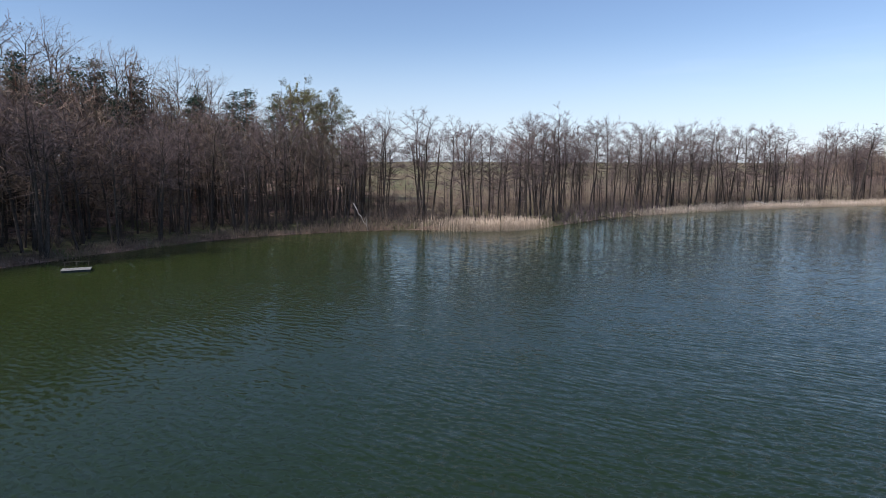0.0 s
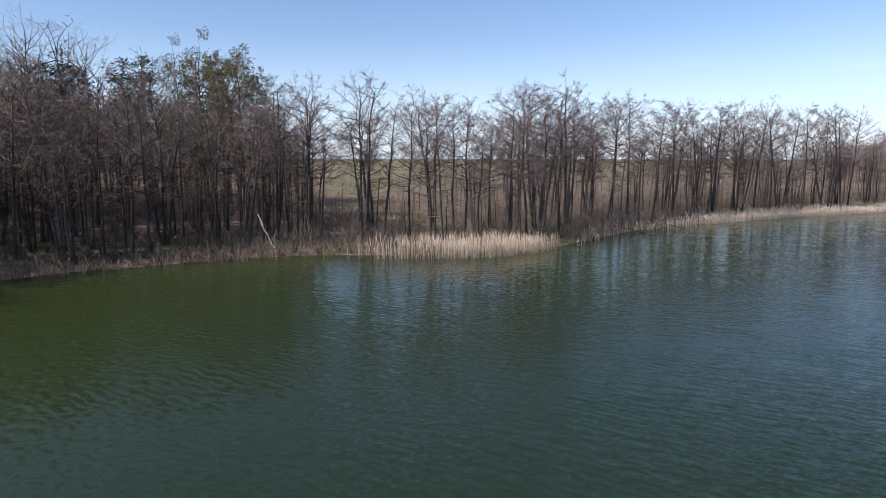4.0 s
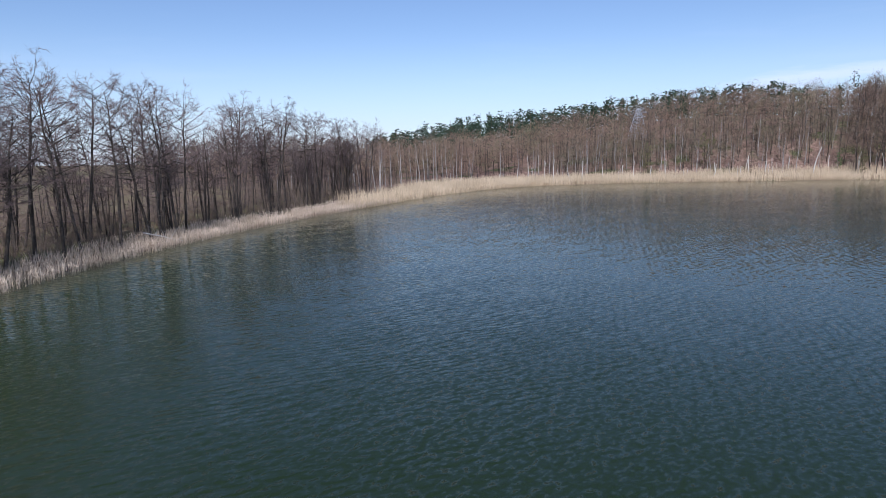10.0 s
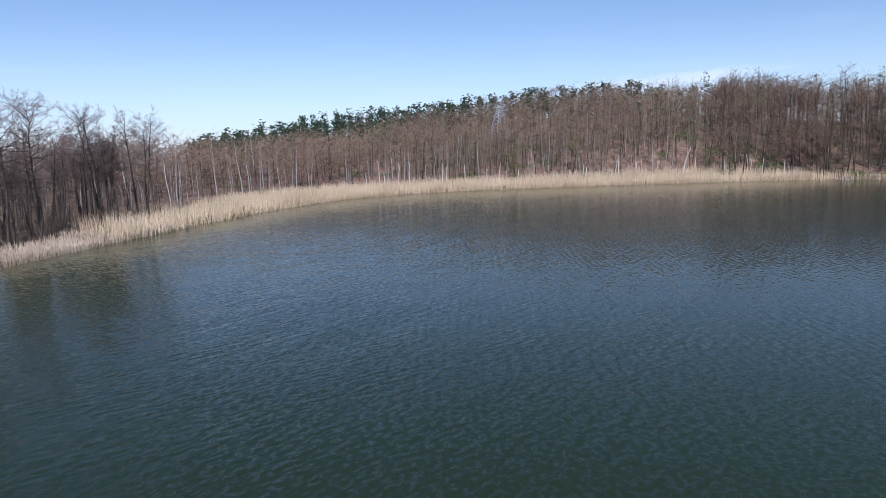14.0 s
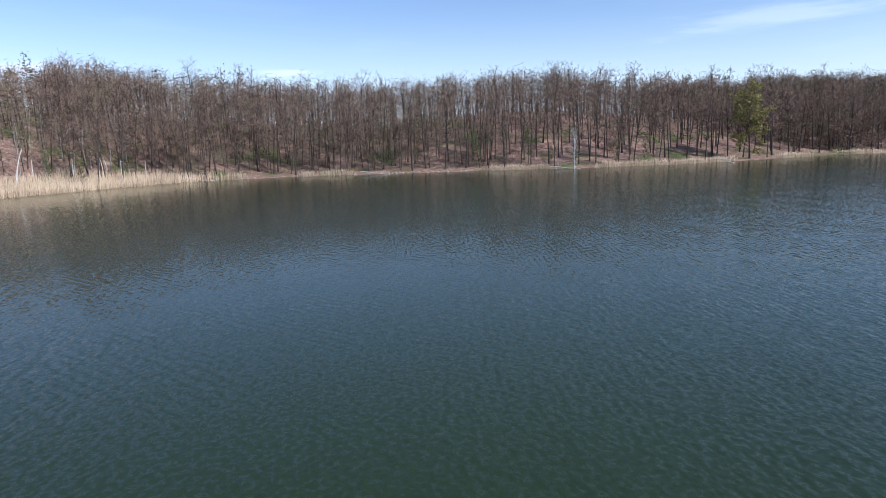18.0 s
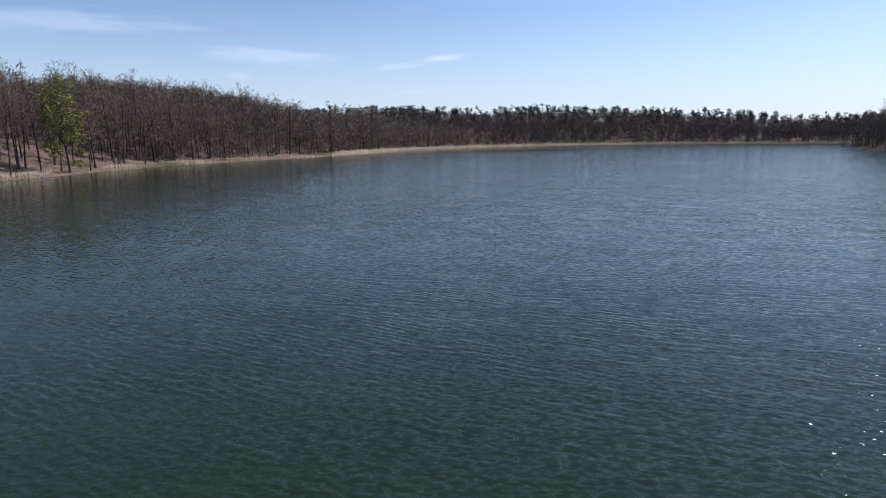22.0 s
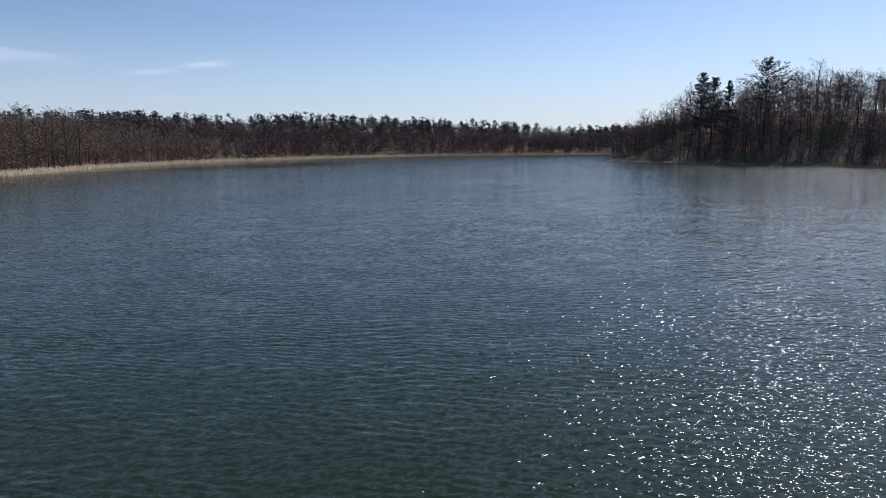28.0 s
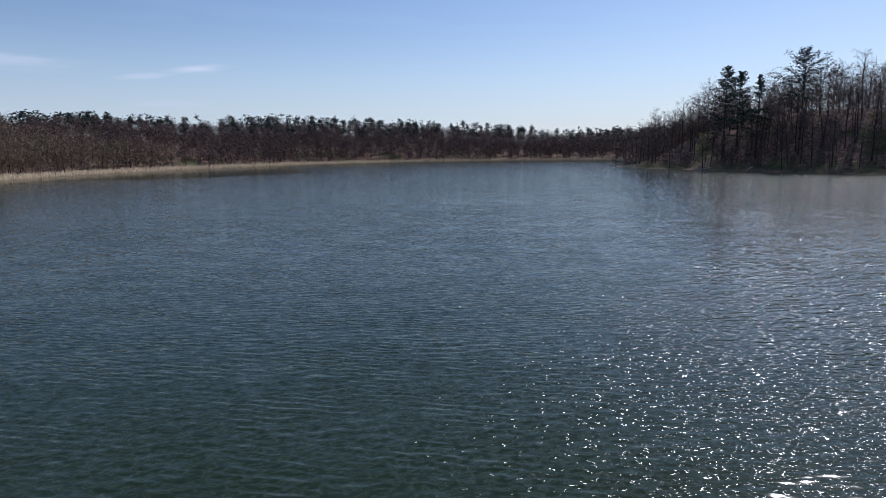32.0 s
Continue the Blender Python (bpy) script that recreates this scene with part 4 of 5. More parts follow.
# A tree in first yellow-green leaf over the end of the west wood.
plant([tree_thing("leafing_tree", bare_tree(181, 17.5, clear=0.35, spread=0.24, limbs=26, subs=5, twigs=5, el=0.9, r=0.2, shape="oak", leaf=9000, leaf_size=0.10), OAK_BARK, OAK_TWIG, "broad tree in first yellow-green leaf among bare alders", "tree", YOUNG_LEAF)], [(-24.4, 111, (19.4 - float(land_height([-24.4], [111])[0])) / 17.5)], "leafing trees")
plant([tree_thing("budding_tree", bare_tree(190 + k, 16.0, clear=0.4, spread=0.2, limbs=28, subs=5, twigs=6, el=0.8, r=0.14, shape="oak", leaf=4200, leaf_size=0.075, twig_r=0.009), OAK_BARK, OAK_TWIG, "tall tree in first olive-green bud at the end of the wood", "tree", OLIVE_BUD) for k in range(2)], [(x, y, (top - float(land_height([x], [y])[0])) / 16.0) for x, y, top in [(-15.5, 88, 16.8), (-19.5, 87, 17.6), (-18, 95, 17.4), (-23, 92, 17.8), (-14, 97, 16.2)]], "budding trees of the west wood", 1.5, 27)
far_woods("west_woodland", 760, (-125, 0, 20, 140), lambda x, y, d, s: (d > 4) & (d < 60) & west_wood(x + 1.5, y), 2.2, (10.5, 17.5), 21, OAK_BARK, OAK_TWIG, "dense brown leafless woodland on the slope behind the bank", 215, 0.053, 0.2, 0.66, 0.21, (-48, -20))

# The north-east bay: pale thin stems behind the reeds, pines on the ridge.
PALE_SAYS = "thin pale-stemmed leafless swamp birch behind the reeds"
pale_kinds = [tree_thing("swamp_birch", bare_tree(200 + k, 13.0, clear=0.45, spread=0.12, limbs=11, subs=4, twigs=5, el=0.8, up=0.4, r=0.11, twig_r=0.03), PALE_BARK, OAK_TWIG, PALE_SAYS, "birch tree") for k in range(4)]
plant(pale_kinds, [(x, y, s) for (x, y), s in zip(scatter(150, (112, 265, 40, 190), lambda x, y, d, s: (d > 9) & (d < 32) & (y > 46) & (x > 112), 2.6, 22), np.random.default_rng(10).uniform(0.5, 1.0, 150))], "birches behind the reed belt", 3.0, 5)
far_woods("swamp_woodland", 800, (112, 330, 40, 260), lambda x, y, d, s: (d > 22) & (d < 90) & ((x > 150) | (d > 24)) & (x + 0.3 * (y - 130) > 122) & (y > 40), 2.8, (9, 14), 23, OAK_BARK, OAK_TWIG, "brown leafless swamp woodland behind the pale stems", 175, 0.048, 0.17, 0.7, 0.25)
pine_woods("ridge_pines", 500, (150, 400, 60, 330), lambda x, y, d, s: (d > 66) & (d < 190) & (x + 0.9 * y > 300) & (y < 36 + 0.87 * (x - 6)), 3.2, (10, 13), 24, "dark green pine wood along the ridge", 24, 6, None, (0.3, 0.58))

# The east bank: tall open oak wood over leaf litter.
plant(oak_kinds(240, "tall leafless oak on the leaf-strewn east slope"), [(x, y, s) for (x, y), s in zip(scatter(225, (140, 290, -150, 60), lambda x, y, d, s: (d > 2.5) & (d < 36) & east_side(x, y), 3.3, 26), np.random.default_rng(11).uniform(0.62, 0.9, 225))], "oaks of the east slope", 2.0, 6)
far_woods("east_woodland", 840, (120, 360, -230, 70), lambda x, y, d, s: (d > np.where(y > 0, 6, 9)) & (d < 84) & east_side(x, y), 3.0, (12.5, 16), 27, OAK_BARK, OAK_TWIG, "tall leafless oak woodland covering the hill", 205, 0.048, 0.26, 0.6, 0.26)
pine_woods("hill_pines", 50, (200, 380, -160, 70), lambda x, y, d, s: (d > 66) & (d < 130) & (waves(x, y, 22, 4) > 0.2), 5.0, (16, 20), 28, "scattered dark pines above the bare oaks")
plant([tree_thing("leafing_tree", bare_tree(251, 17.0, clear=0.10, spread=0.34, limbs=44, subs=5, twigs=5, el=0.6, r=0.2, leaf=10000, leaf_size=0.19), OAK_BARK, OAK_TWIG, "slender tree in fresh yellow-green leaf at the waterside", "tree", YOUNG_LEAF)], [(168.0, -87, 1.0)], "leafing trees")
plant([tree_thing("white_birch", bare_tree(261, 11.0, clear=0.2, spread=0.2, limbs=26, subs=5, twigs=6, el=0.85, up=0.5, r=0.09, twig_r=0.011), BIRCH_BARK, PALE_BARK, "bare white birch leaning over the water's edge", "birch tree")], [(182, -37, 1.0)], "white birches", 4.0, 7)
olive = [tree_thing("budding_tree", bare_tree(270 + k, 10.0, clear=0.12, spread=0.22, limbs=20, subs=4, twigs=4, el=0.8, r=0.1, leaf=900, leaf_size=0.15), OAK_BARK, OAK_TWIG, "young tree in olive-green bud under the oaks", "tree", (OLIVE_BUD, FRESH_LEAF)[k]) for k in range(2)]
plant(olive, [(x, y, s) for (x, y), s in zip(scatter(40, (140, 270, -130, 110), lambda x, y, d, s: (d > 3) & (d < 26) & (waves(x, y, 24, 7) > 0.15), 5, 31), np.random.default_rng(12).uniform(0.35, 1.0, 40))], "budding young trees", 3.0, 8)

far_woods("east_thicket", 420, (140, 360, -150, 70), lambda x, y, d, s: (d > 40) & (d < 110) & east_side(x, y), 3.2, (4, 10), 30, OAK_BARK, OAK_TWIG, "leafless understorey among the oaks of the hill", 150, 0.04, 0.3, 0.92, 0.28)
far_woods("ridge_thicket", 360, (150, 380, 60, 300), lambda x, y, d, s: (d > 30) & (d < 120), 4.0, (4, 9), 32, OAK_BARK, OAK_TWIG, "brown leafless understorey on the ridge", 120, 0.07, 0.2, 0.95, 0.33)
far_woods("young_wood", 330, (190, 290, -34, 135), lambda x, y, d, s: (d > np.where(y > 40, 12, 4)) & (d < 34), 2.5, (7, 12.5), 29, OAK_BARK, HAZEL_TWIG, "thicket of young leafless trees at the corner of the bay", 220, 0.035, 0.2, 0.85, 0.25)
# The south-east bank and the head of the lake.
plant(oak_kinds(340, "tall leafless oak in the dark wood by the far bank", 5, 6, 0, None, 0.03, 3), [(x, y, s) for (x, y), s in zip(scatter(28, (60, 190, -260, -110), lambda x, y, d, s: (d > 3) & (d < 24) & (x > 60), 4.5, 33), np.random.default_rng(13).uniform(0.7, 1.0, 28))], "oaks of the south-east bank", 2.0, 9)
far_woods("south_east_woodland", 580, (60, 270, -290, -110), lambda x, y, d, s: (d > 5) & (d < 65), 3.0, (9, 14), 34, OAK_BARK, OAK_TWIG, "brown leafless woodland on the south-east bank", 320, 0.075, 0.2, 0.8, 0.27)
far_woods("south_woodland", 760, (-330, 330, -480, -230), lambda x, y, d, s: (d > 7) & (d < 70) & (x - 0.2 * y > -150) & ((x < 60) | (y < -290)), 3.3, (9, 11.5), 35, OAK_BARK, BACKLIT_TWIG, "brown leafless woodland around the head of the lake", 270, 0.11, 0.2, 0.8, 0.28)
pine_woods("south_pines", 560, (-330, 330, -520, -160), lambda x, y, d, s: (d > 40) & (d < 110) & ((y < -250) | (x > 110)) & (x > -260), 3.2, (9.5, 12.5), 36, "dark pine wood on the skyline beyond the lake", 26, 5, FIR_NEEDLES, (0.32, 0.64))

far_woods("south_thicket", 620, (-330, 330, -440, -110), lambda x, y, d, s: (d > 3) & (d < 50) & (x - 0.2 * y > -150) & ((x > 60) | (y < -240)), 4.0, (4, 8), 37, OAK_BARK, BACKLIT_TWIG, "dense leafless thicket along the far shore", 150, 0.13, 0.2, 0.97, 0.36)
# The wooded point on the south-west side, against the light.
plant(oak_kinds(440, "leafless oak on the shaded wooded point", 5, 9, 0, None, 0.012, 4), [(x, y, s) for (x, y), s in zip(scatter(56, (-150, -80, -235, -95), lambda x, y, d, s: (d > 2) & (d < 36) & (x < -80) & (x - 0.2 * y < -62), 3.6, 38), np.random.default_rng(14).uniform(0.7, 0.98, 56))], "oaks of the wooded point", 2.5, 10)
far_woods("point_woodland", 500, (-230, -84, -260, -20), lambda x, y, d, s: (d > 3) & (d < 95), 2.9, (12.5, 17.5), 39, OAK_BARK, BACKLIT_TWIG, "dense leafless wood on the shaded point", 320, 0.055, 0.2, 0.75, 0.23)
far_woods("point_thicket", 300, (-190, -84, -240, -60), lambda x, y, d, s: (d > 0.4) & (d < 40), 2.6, (4, 11), 40, OAK_BARK, BACKLIT_TWIG, "dark leafless thicket on the shaded point", 260, 0.055, 0.2, 0.97, 0.36)
for n, (x, y, top, w) in enumerate([(-97.5, -168, 32.6, 8.0), (-108, -149.5, 34.2, 11.0), (-99, -157, 28.6, 5.0), (-100, -165, 30.6, 7.0)]):
    h = top - float(land_height([x], [y])[0])
    ob = fir_thing(460 + n, h, w, "tall dark fir rising above the bare wood", (0.25, 0.42, 0.2, 0.3)[n], (84, 70, 60, 70)[n], (0.75, 0.5, 0.85, 0.75)[n])
    ob.matrix_basis = stand(x, y, 40 * n)
    tagged(ob, group="firs of the wooded point")
plant([tree_thing("budding_tree", bare_tree(471, 11.0, clear=0.2, spread=0.22, limbs=18, subs=4, twigs=4, leaf=900, leaf_size=0.16), OAK_BARK, OAK_TWIG, "yellow-green budding tree on the dark point", "tree", YOUNG_LEAF)], [(-85.5, -164.5, 1.05)], "budding young trees")

far_woods("hedge_scrub", 240, (-110, 260, 150, 340), lambda x, y, d, s: (d > 45) & (waves(x, y, 34, 9) > 0.35), 3.5, (1.5, 4.5), 52, OAK_BARK, OAK_TWIG, "straggling leafless scrub across the rough meadow", 70, 0.05, 0.2, 0.95, 0.42)
# Land beyond: a strip of trees on the northern skyline.
far_woods("skyline_woodland", 200, (-700, 900, 330, 640), lambda x, y, d, s: (np.abs(y - 470 - 60 * waves(x, y, 160, 3)) < 45), 8.0, (9, 15), 51, OAK_BARK, OAK_TWIG, "low dark tree belt beyond the meadows", 110, 0.16, 0.3, 0.85, 0.35)


# ---- reeds, rushes, shrubs ----
def speckle(x, y):
    """A fixed random number between 0 and 1 for every place."""
    return np.abs(np.sin(x * 12.9898 + y * 78.233) * 43758.5453) % 1


def reed_bed(name, n, box, keep, tall, seed, material, label, r=0.022, nod=0.12):
    """Dry stems standing in the shallows and on the edge: past counting."""
    rng = np.random.default_rng(seed)
    x, y = rng.uniform(box[0], box[1], n * 30), rng.uniform(box[2], box[3], n * 30)
    d, s = shore_distance(x, y)
    ok = np.flatnonzero(keep(x, y, d, s))[:n]
    x, y, d = x[ok], y[ok], d[ok]
    z = np.maximum(land_height(x, y, d), -0.5) - 0.1
    h = rng.uniform(*tall, len(x)) * (1 + 0.22 * waves(x, y, 3, 2)) + np.maximum(-z, 0)
    bend = rng.normal(0, nod, (len(x), 2)) * h[:, None]
    p = np.stack([x, y, z], 1)
    m = p + np.stack([bend[:, 0] * 0.35, bend[:, 1] * 0.35, h * 0.62], 1)
    q = p + np.stack([bend[:, 0], bend[:, 1], h], 1)
    if r > 0.03:
        v, f = spikes(p, q, np.full(len(x), r * 1.3))
    else:
        a, f1 = rods(p, m, np.full(len(x), r), np.full(len(x), r * 0.9), 3)
        tri = np.concatenate([f1[:, [0, 1, 2]], f1[:, [0, 2, 3]]])
        v, f = joined([(a, tri), spikes(m, q, np.full(len(x), r * 1.5))])
    tagged(new(name, mesh_of(name, v, f, material)), label, "reeds", kind="stuff")


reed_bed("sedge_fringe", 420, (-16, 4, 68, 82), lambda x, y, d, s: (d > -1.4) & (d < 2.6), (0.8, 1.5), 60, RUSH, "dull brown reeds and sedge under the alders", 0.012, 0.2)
reed_bed("reed_bed", 1350, (-12, 21, 66, 92), lambda x, y, d, s: (speckle(x, y) < smooth(x, -5, 9) * (1.05 - smooth(x, 9, 20))) & (d > -1.7 + 1.9 * smooth(x, 8, 19)) & (d < 1.9 - 0.6 * smooth(x, 8, 19)) & (waves(x, y, 5, 6) > -0.75 + 0.9 * smooth(x, 6, 18)), (0.9, 1.8), 61, TAN_REED, "tall weathered straw-brown reeds along the near bank", 0.012, 0.09)
reed_bed("reed_bed", 9800, (16, 112, 80, 135), lambda x, y, d, s: (speckle(x, y) < 0.07 + 0.93 * smooth(x, 27, 44)) & (d > -1.4) & (d < 1.8 + 1.8 * smooth(x, 26, 60)) & (waves(x, y, 6, 4) > -0.7 + 0.5 * (x < 30)), (0.6, 1.25), 62, PINK_REED, "weathered pinkish-brown reed fringe under the alders", 0.013, 0.12)
reed_bed("reed_bed", 17000, (98, 236, 20, 150), lambda x, y, d, s: (d > -1.5) & (d < 4 + 8 * smooth(x, 110, 150) * smooth(y, 30, 60)) & (speckle(x, y) < smooth(y, 24, 54)), (1.9, 2.7), 63, REED, "broad belt of pale dry reeds around the bay", 0.036)
reed_bed("reed_bed", 4200, (140, 236, -150, 30), lambda x, y, d, s: (d > -0.8) & (d < 1.8) & (waves(x, y, 10, 9) > -0.1), (0.9, 1.6), 64, REED, "patchy dry reeds at the foot of the east slope", 0.03)
reed_bed("reed_bed", 9000, (-160, 175, -345, -110), lambda x, y, d, s: (d > -2.0) & (d < np.where(x > 124, 1.6, 5.0)) & (speckle(x, y) < np.where(x > 124, 0.4, 1.0)) & (waves(x, y, 9, 3) > np.where(x > 124, 0.05, -9)) & ((x > -60) | (y < -250)), (0.9, 1.7), 65, REED, "thin line of pale reeds on the far shore", 0.07)
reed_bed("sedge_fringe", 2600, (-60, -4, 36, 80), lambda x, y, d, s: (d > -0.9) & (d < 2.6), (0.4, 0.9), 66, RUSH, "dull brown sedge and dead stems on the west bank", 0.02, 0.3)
reed_bed("grass_tufts", 7000, (-30, 118, 68, 150), lambda x, y, d, s: (d > 1.5) & (d < 16) & (waves(x, y, 4, 11) > 0.0), (0.25, 0.6), 67, GRASS, "dry and green grass tufts under the alders", 0.031, 0.4)

reed_bed("grass_tufts", 2600, (4, 30, 74, 98), lambda x, y, d, s: (d > 0.1) & (d < 6) & (waves(x, y, 3, 7) > -0.3), (0.2, 0.55), 68, GRASS, "low green and straw grass on the muddy bank", 0.02, 0.4)


def brushwood(name, n, box, keep, tall, seed, material, label, shoots=15):
    """Low leafless shrubs: fans of thin rods from one root."""
    rng = np.random.default_rng(seed)
    p = scatter(n, box, keep, 1.1, seed)
    k = len(p)
    z = land_height(p[:, 0], p[:, 1])
    root = np.repeat(np.stack([p[:, 0], p[:, 1], z - 0.1], 1), shoots, 0)
    h = np.repeat(rng.uniform(*tall, k), shoots) * rng.uniform(0.5, 1.1, k * shoots)
    way = rng.normal(0, 0.42, (k * shoots, 3)) + [0, 0, 1]
    q = root + way * h[:, None]
    a = root + (q - root) * rng.uniform(0.4, 0.9, (k * shoots, 1))
    b = a + rng.normal(0, 0.45, a.shape) + [0, 0, 0.35]
    v, f = joined([spikes(root, q, np.full(k * shoots, 0.022)), spikes(a, b, np.full(k * shoots, 0.016))])
    tagged(new(name, mesh_of(name, v, f, material)), label, "brushwood", kind="stuff")


brushwood("brushwood", 780, (-10, 120, 72, 155), lambda x, y, d, s: (d > 2.5) & (d < 26), (0.8, 3.6), 71, SHRUB, "leafless thicket under the bank alders")
brushwood("brushwood", 60, (16, 37, 84, 104), lambda x, y, d, s: (d > 0.1) & (d < 5), (0.8, 2.6), 77, ALDER_TWIG, "dark leafless brush hanging over the muddy bank")
# West bank brush, here and next: bark-dark colour stands in for the wood's shade.
brushwood("brushwood", 110, (-22, 3, 68, 84), lambda x, y, d, s: (d > 0.2) & (d < 5.5), (0.8, 2.6), 70, ALDER_BARK, "leafless brush overhanging the bank, coloured dark for the shade there")
brushwood("brushwood", 340, (-70, 2, 40, 115), lambda x, y, d, s: (d > 1.5) & (d < 26) & west_wood(x, y), (1.0, 3.4), 72, ALDER_BARK, "leafless undergrowth in the west wood")
brushwood("brushwood", 190, (140, 280, -140, 110), lambda x, y, d, s: (d > 1) & (d < 40), (0.7, 2.4), 73, SHRUB, "thin leafless undergrowth on the east slope")
brushwood("brushwood", 110, (-150, -80, -235, -90), lambda x, y, d, s: (d > 0.5) & (d < 14) & (x < -80), (1.5, 3.5), 74, SHRUB, "dark brush along the shaded point")
brushwood("brushwood", 520, (-20, 170, 90, 260), lambda x, y, d, s: (d > 16) & (d < 95) & ~west_wood(x, y) & (waves(x, y, 18, 2) > -0.4), (0.8, 3.0), 75, SHRUB, "scattered bushes on the rough meadow")


# ---- dead wood, stones, the raft, the pylon ----
snags = [snag_thing(500 + k, (3.2, 4.6, 2.4, 6.0)[k], "bleached broken birch stem standing in the reeds") for k in range(4)]
plant(snags, [(x, y, s) for (x, y), s in zip(scatter(44, (150, 240, 30, 140), lambda x, y, d, s: (d > 4) & (d < 14) & (y > 40), 2.4, 76), np.random.default_rng(15).uniform(0.6, 1.3, 44))], "dead birch stems in the reed belt", 5.0, 11)


def fallen_log(x0, y0, x1, y1, r, z0, z1, seed, label, material=DEAD_WOOD):
    rng = np.random.default_rng(seed)
    f = np.linspace(0, 1, 7)[:, None]
    a, b = np.array([x0, y0, z0]), np.array([x1, y1, z1])
    line = a + (b - a) * f + rng.normal(0, 0.06, (7, 3))
    rr = r * (1 - 0.7 * f[:, 0])
    top = tagged(new("fallen_log"), label, "fallen log", group="fallen trees on the banks")
    top.location = line[0]
    line = line - line[0]
    part("trunk", mesh_of("trunk", *rods(line[:-1], line[1:], rr[:-1], rr[1:], 7), material, True), None, top)
    for k in range(5):
        p = line[2 + k % 4]
        q = p + rng.normal(0, 0.5, 3) + [0, 0, 0.7]
        part("branch", mesh_of("branch", *joined([spikes([p], [q], [r * 0.35]), spikes([(p + q) / 2], [q + rng.normal(0, 0.4, 3)], [r * 0.2])]), material), None, top)


fallen_log(57.0, 114.0, 60.0, 112.4, 0.08, 1.3, 0.3, 1, "bleached fallen alder over the reed edge")
fallen_log(28.0, 96.0, 30.6, 94.0, 0.09, 0.8, 0.0, 2, "fallen alder with bare branches reaching into the water", ALDER_BARK)
fallen_log(22.0, 92.5, 25.5, 90.0, 0.12, 0.7, -0.1, 3, "leaning dead alder trunk at the waterline", ALDER_BARK)
fallen_log(-11.0, 77.0, -9.0, 74.5, 0.06, 3.0, 0.1, 4, "grey curved dead stem leaning from the west bank", PALE_BARK)
fallen_log(214.0, 2.0, 208.0, -3.0, 0.16, 0.8, 0.0, 5, "grey fallen oak bough on the east shore")
fallen_log(186.0, -33.0, 180.5, -37.5, 0.14, 0.7, 0.05, 6, "grey fallen bough on the east shore")
fallen_log(-86.0, -195.0, -78.5, -198.5, 0.18, 0.7, 0.05, 7, "bleached fallen birch lying in the water off the point", BIRCH_BARK)
fallen_log(-88.0, -163.5, -81.0, -164.5, 0.16, 0.8, 0.0, 8, "pale fallen trunk reaching into the water off the point", BIRCH_BARK)
fallen_log(-87.5, -148.0, -83.0, -147.0, 0.13, 1.6, 0.1, 9, "pale leaning dead branch at the foot of the point")
fallen_log(167.0, -72.0, 162.0, -70.0, 0.12, 0.9, 0.0, 10, "white dead stems leaning over the water", BIRCH_BARK)


def stone_mesh(seed):
    bm = bmesh.new()
    bmesh.ops.create_icosphere(bm, subdivisions=1, radius=0.5)
    rng = np.random.default_rng(seed)
    for v in bm.verts:
        v.co *= 1 + rng.normal(0, 0.16)
        v.co.z *= 0.6
    me = bpy.data.meshes.new("stone")
    bm.to_mesh(me)
    bm.free()
    me.materials.append(STONE)
    return me


stones = [stone_mesh(k) for k in range(4)]
for n, (x, y) in enumerate(scatter(210, (176, 234, -44, 44), lambda x, y, d, s: (d > -0.1) & (d < 1.0), 0.45, 81)):
    ob = tagged(new("shore_stone", stones[n % 4]), "pale rounded stone at the foot of the slope", "stone", "stones of the east shore")
    ob.matrix_basis = stand(x, y, n * 67, 0.25 + 0.4 * ((n * 7) % 5) / 5, 0, -0.05)


def box_bm(cx, cy, cz, sx, sy, sz, bevel=0.0):
    bm = bmesh.new()
    bmesh.ops.create_cube(bm, size=1.0)
    for v in bm.verts:
        v.co = (cx + v.co.x * sx, cy + v.co.y * sy, cz + v.co.z * sz)
    if bevel:
        bmesh.ops.bevel(bm, geom=bm.edges[:], offset=bevel, segments=1, affect="EDGES")
    return bm


def bathing_raft():
    top = tagged(new("bathing_raft"), "small weathered wooden bathing raft with a low rail", "raft")
    for k in range(8):
        part("plank", box_bm(-0.87 + 0.25 * k, 0, 0.16, 0.235, 1.3, 0.04, 0.008), OLD_BOARD, top)
    for sy in (-0.45, 0.45):
        part("float", box_bm(0, sy, 0.02, 1.95, 0.34, 0.24, 0.04), DARK_FLOAT, top, "dark float half under water")
    for sx in (-0.8, 0.0, 0.8):
        part("rail_post", box_bm(sx, 0.58, 0.42, 0.06, 0.06, 0.5, 0.01), ALDER_BARK, top, "dark rail post")
    part("rail", box_bm(0, 0.58, 0.64, 1.75, 0.05, 0.05, 0.01), ALDER_BARK, top, "dark wooden rail")
    top.matrix_basis = pose(-27.8, 46.6, 0.0, 0, 0, 25)


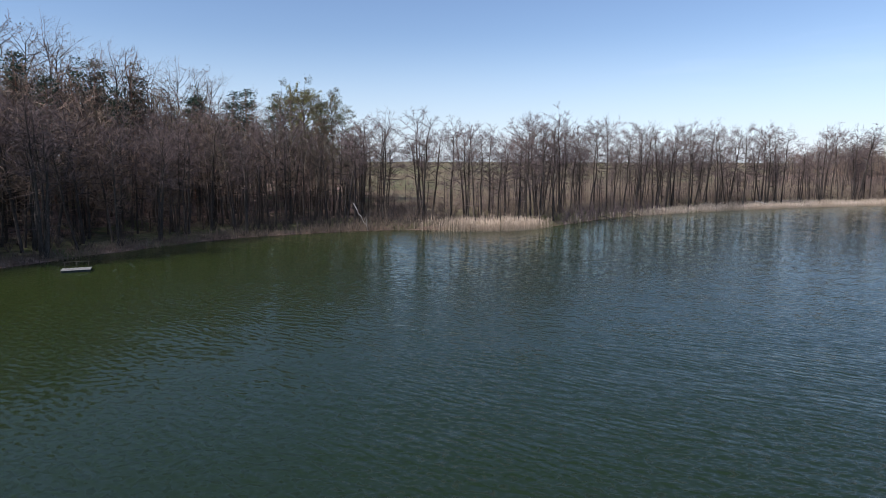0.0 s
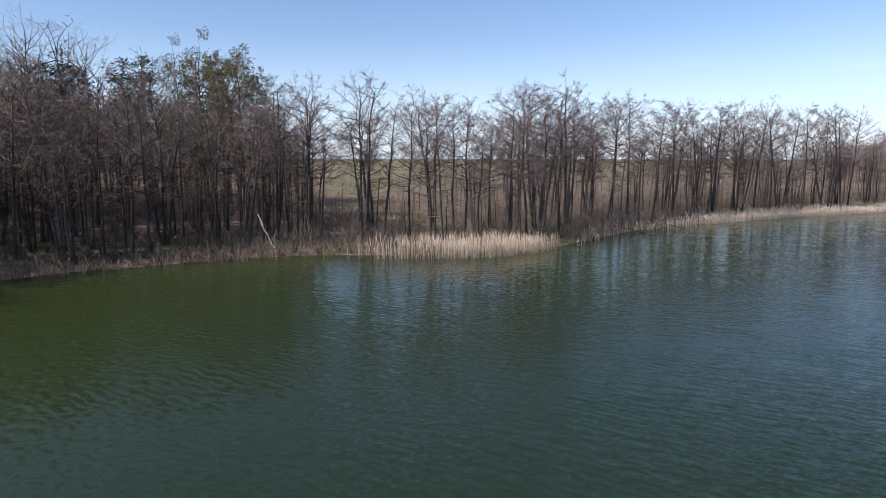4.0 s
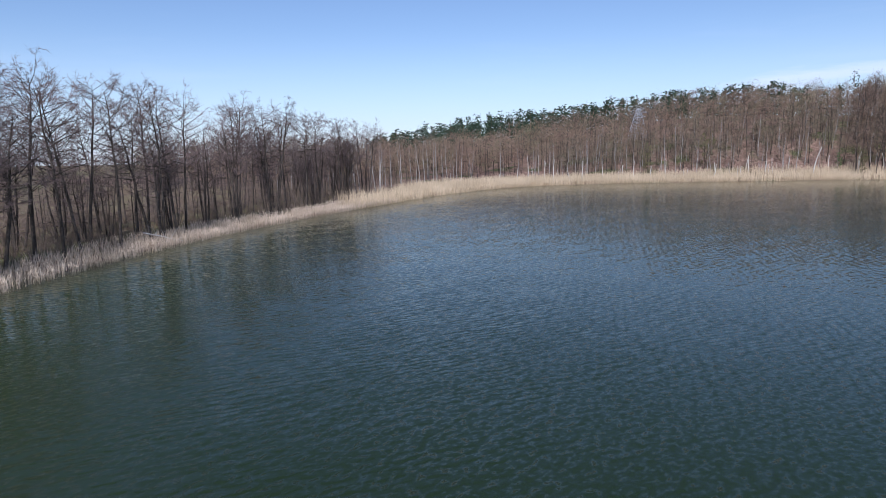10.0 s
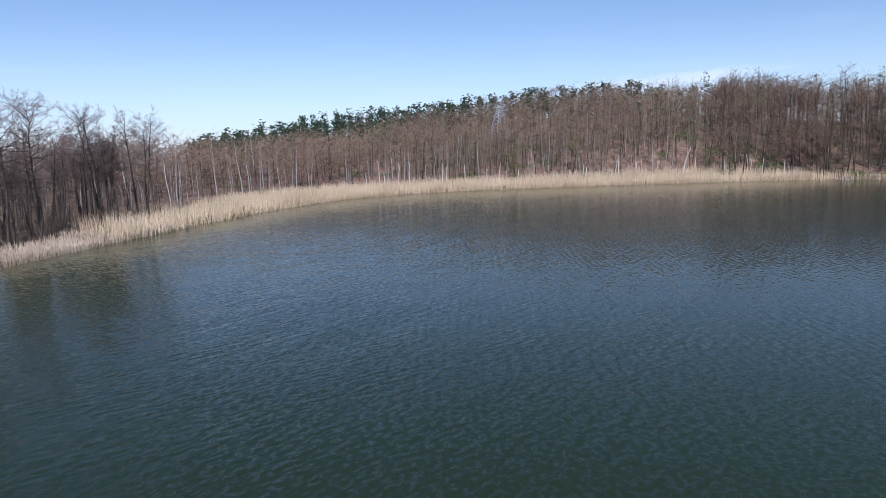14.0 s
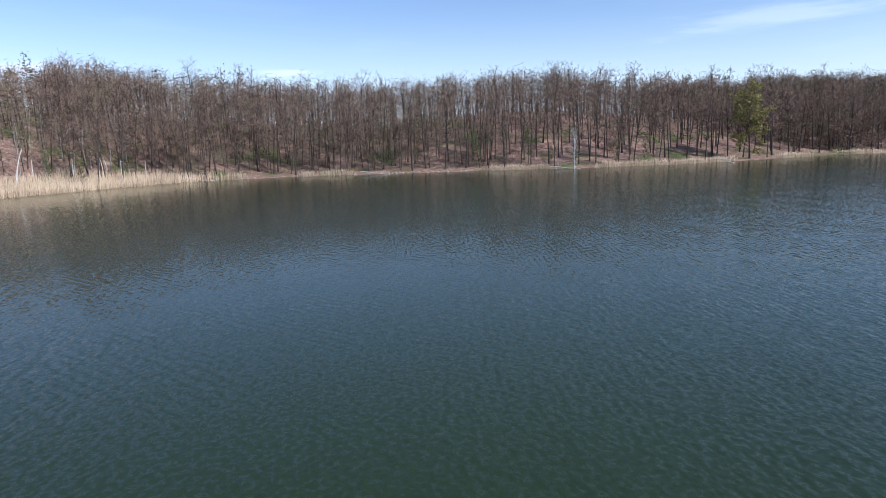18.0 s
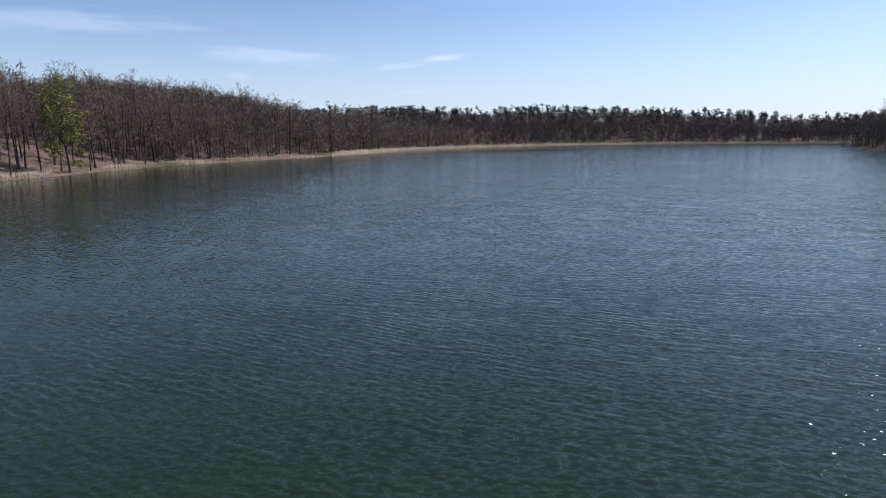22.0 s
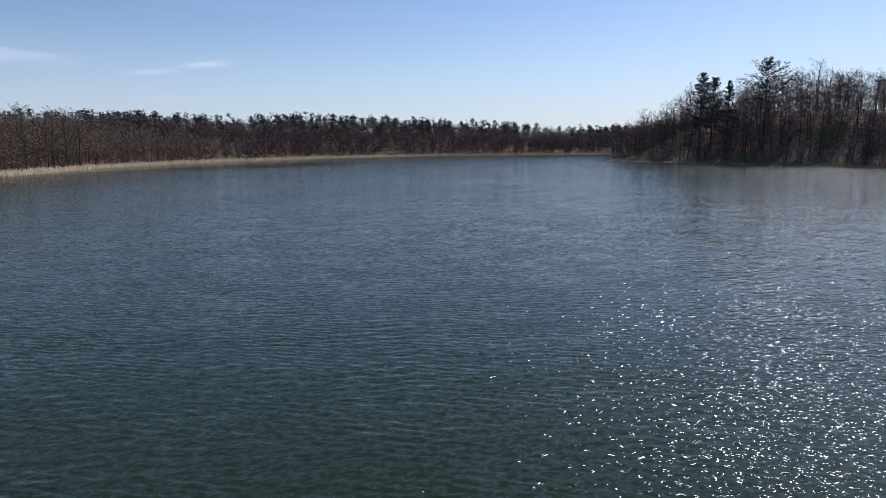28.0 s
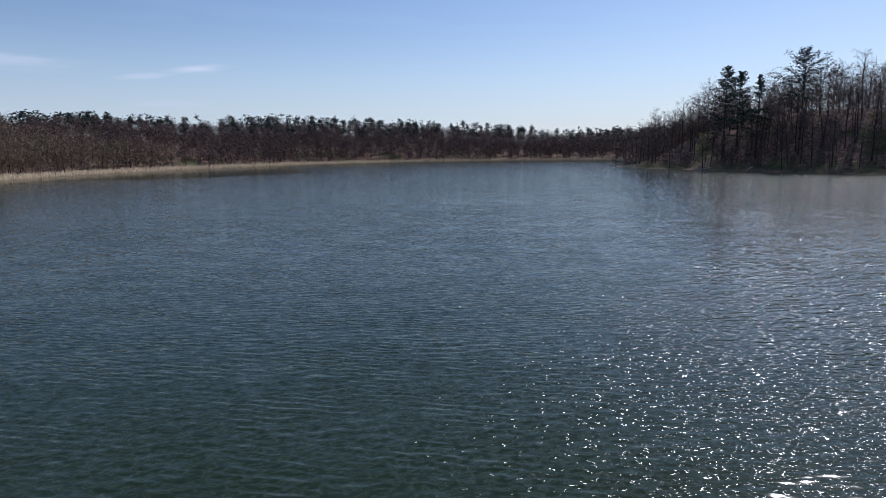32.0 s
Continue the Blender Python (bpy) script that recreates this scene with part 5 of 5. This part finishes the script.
def jetty(x, y, turn):
    top = tagged(new("fishing_jetty"), "small dark wooden fishing jetty on short posts", "jetty")
    for k in range(10):
        part("plank", box_bm(0, -1.35 + 0.3 * k, 0.55, 1.3, 0.27, 0.05, 0.008), ALDER_BARK, top)
    for sx in (-0.5, 0.5):
        part("beam", box_bm(sx, 0, 0.47, 0.1, 3.0, 0.1, 0.01), ALDER_BARK, top)
        for sy in (-1.3, 1.3):
            part("post", box_bm(sx, sy, 0.1, 0.12, 0.12, 1.6, 0.01), ALDER_BARK, top)
    top.matrix_basis = pose(x, y, 0, 0, 0, turn)


def pylon(x, y, h):
    """A lattice mast with three pairs of arms."""
    top = tagged(new("power_pylon"), "grey lattice power pylon standing among the trees", "pylon")
    half = lambda z: 2.4 * (1 - z / h) + 0.35
    levels = [h * k / 11 for k in range(12)]
    corner = [(1, 1), (-1, 1), (-1, -1), (1, -1)]
    for sx, sy in corner:
        p = [(sx * half(z), sy * half(z), z) for z in levels]
        part("leg", mesh_of("leg", *rods(p[:-1], p[1:], np.full(11, 0.10), np.full(11, 0.10), 4), STEEL), None, top)
    for a, b in zip(levels[:-1], levels[1:]):
        for k in range(4):
            (ax, ay), (bx, by) = corner[k], corner[(k + 1) % 4]
            p = [(ax * half(a), ay * half(a), a), (bx * half(a), by * half(a), a)]
            q = [(bx * half(b), by * half(b), b), (ax * half(b), ay * half(b), b)]
            part("brace", mesh_of("brace", *rods(p, q, np.full(2, 0.05), np.full(2, 0.05), 3), STEEL), None, top)
    for z, w in ((h * 0.72, 4.2), (h * 0.84, 5.2), (h * 0.95, 3.6)):
        for s in (-1, 1):
            p, q = [(0, 0.4, z), (0, -0.4, z), (0, 0, z + 1.2)], [(s * w, 0, z)] * 3
            part("crossarm", mesh_of("crossarm", *rods(p, q, np.full(3, 0.08), np.full(3, 0.05), 4), STEEL), None, top)
            part("insulator", mesh_of("insulator", *rods([(s * w, 0, z)], [(s * w, 0, z - 1.4)], [0.08], [0.08], 6), DARK_FLOAT), None, top)
    z = float(land_height([x], [y])[0])
    top.matrix_basis = pose(x, y, z - 0.3, 0, 0, 50)


bathing_raft()
jetty(159.5, -121.0, 60)
pylon(246, 124, 11.5)
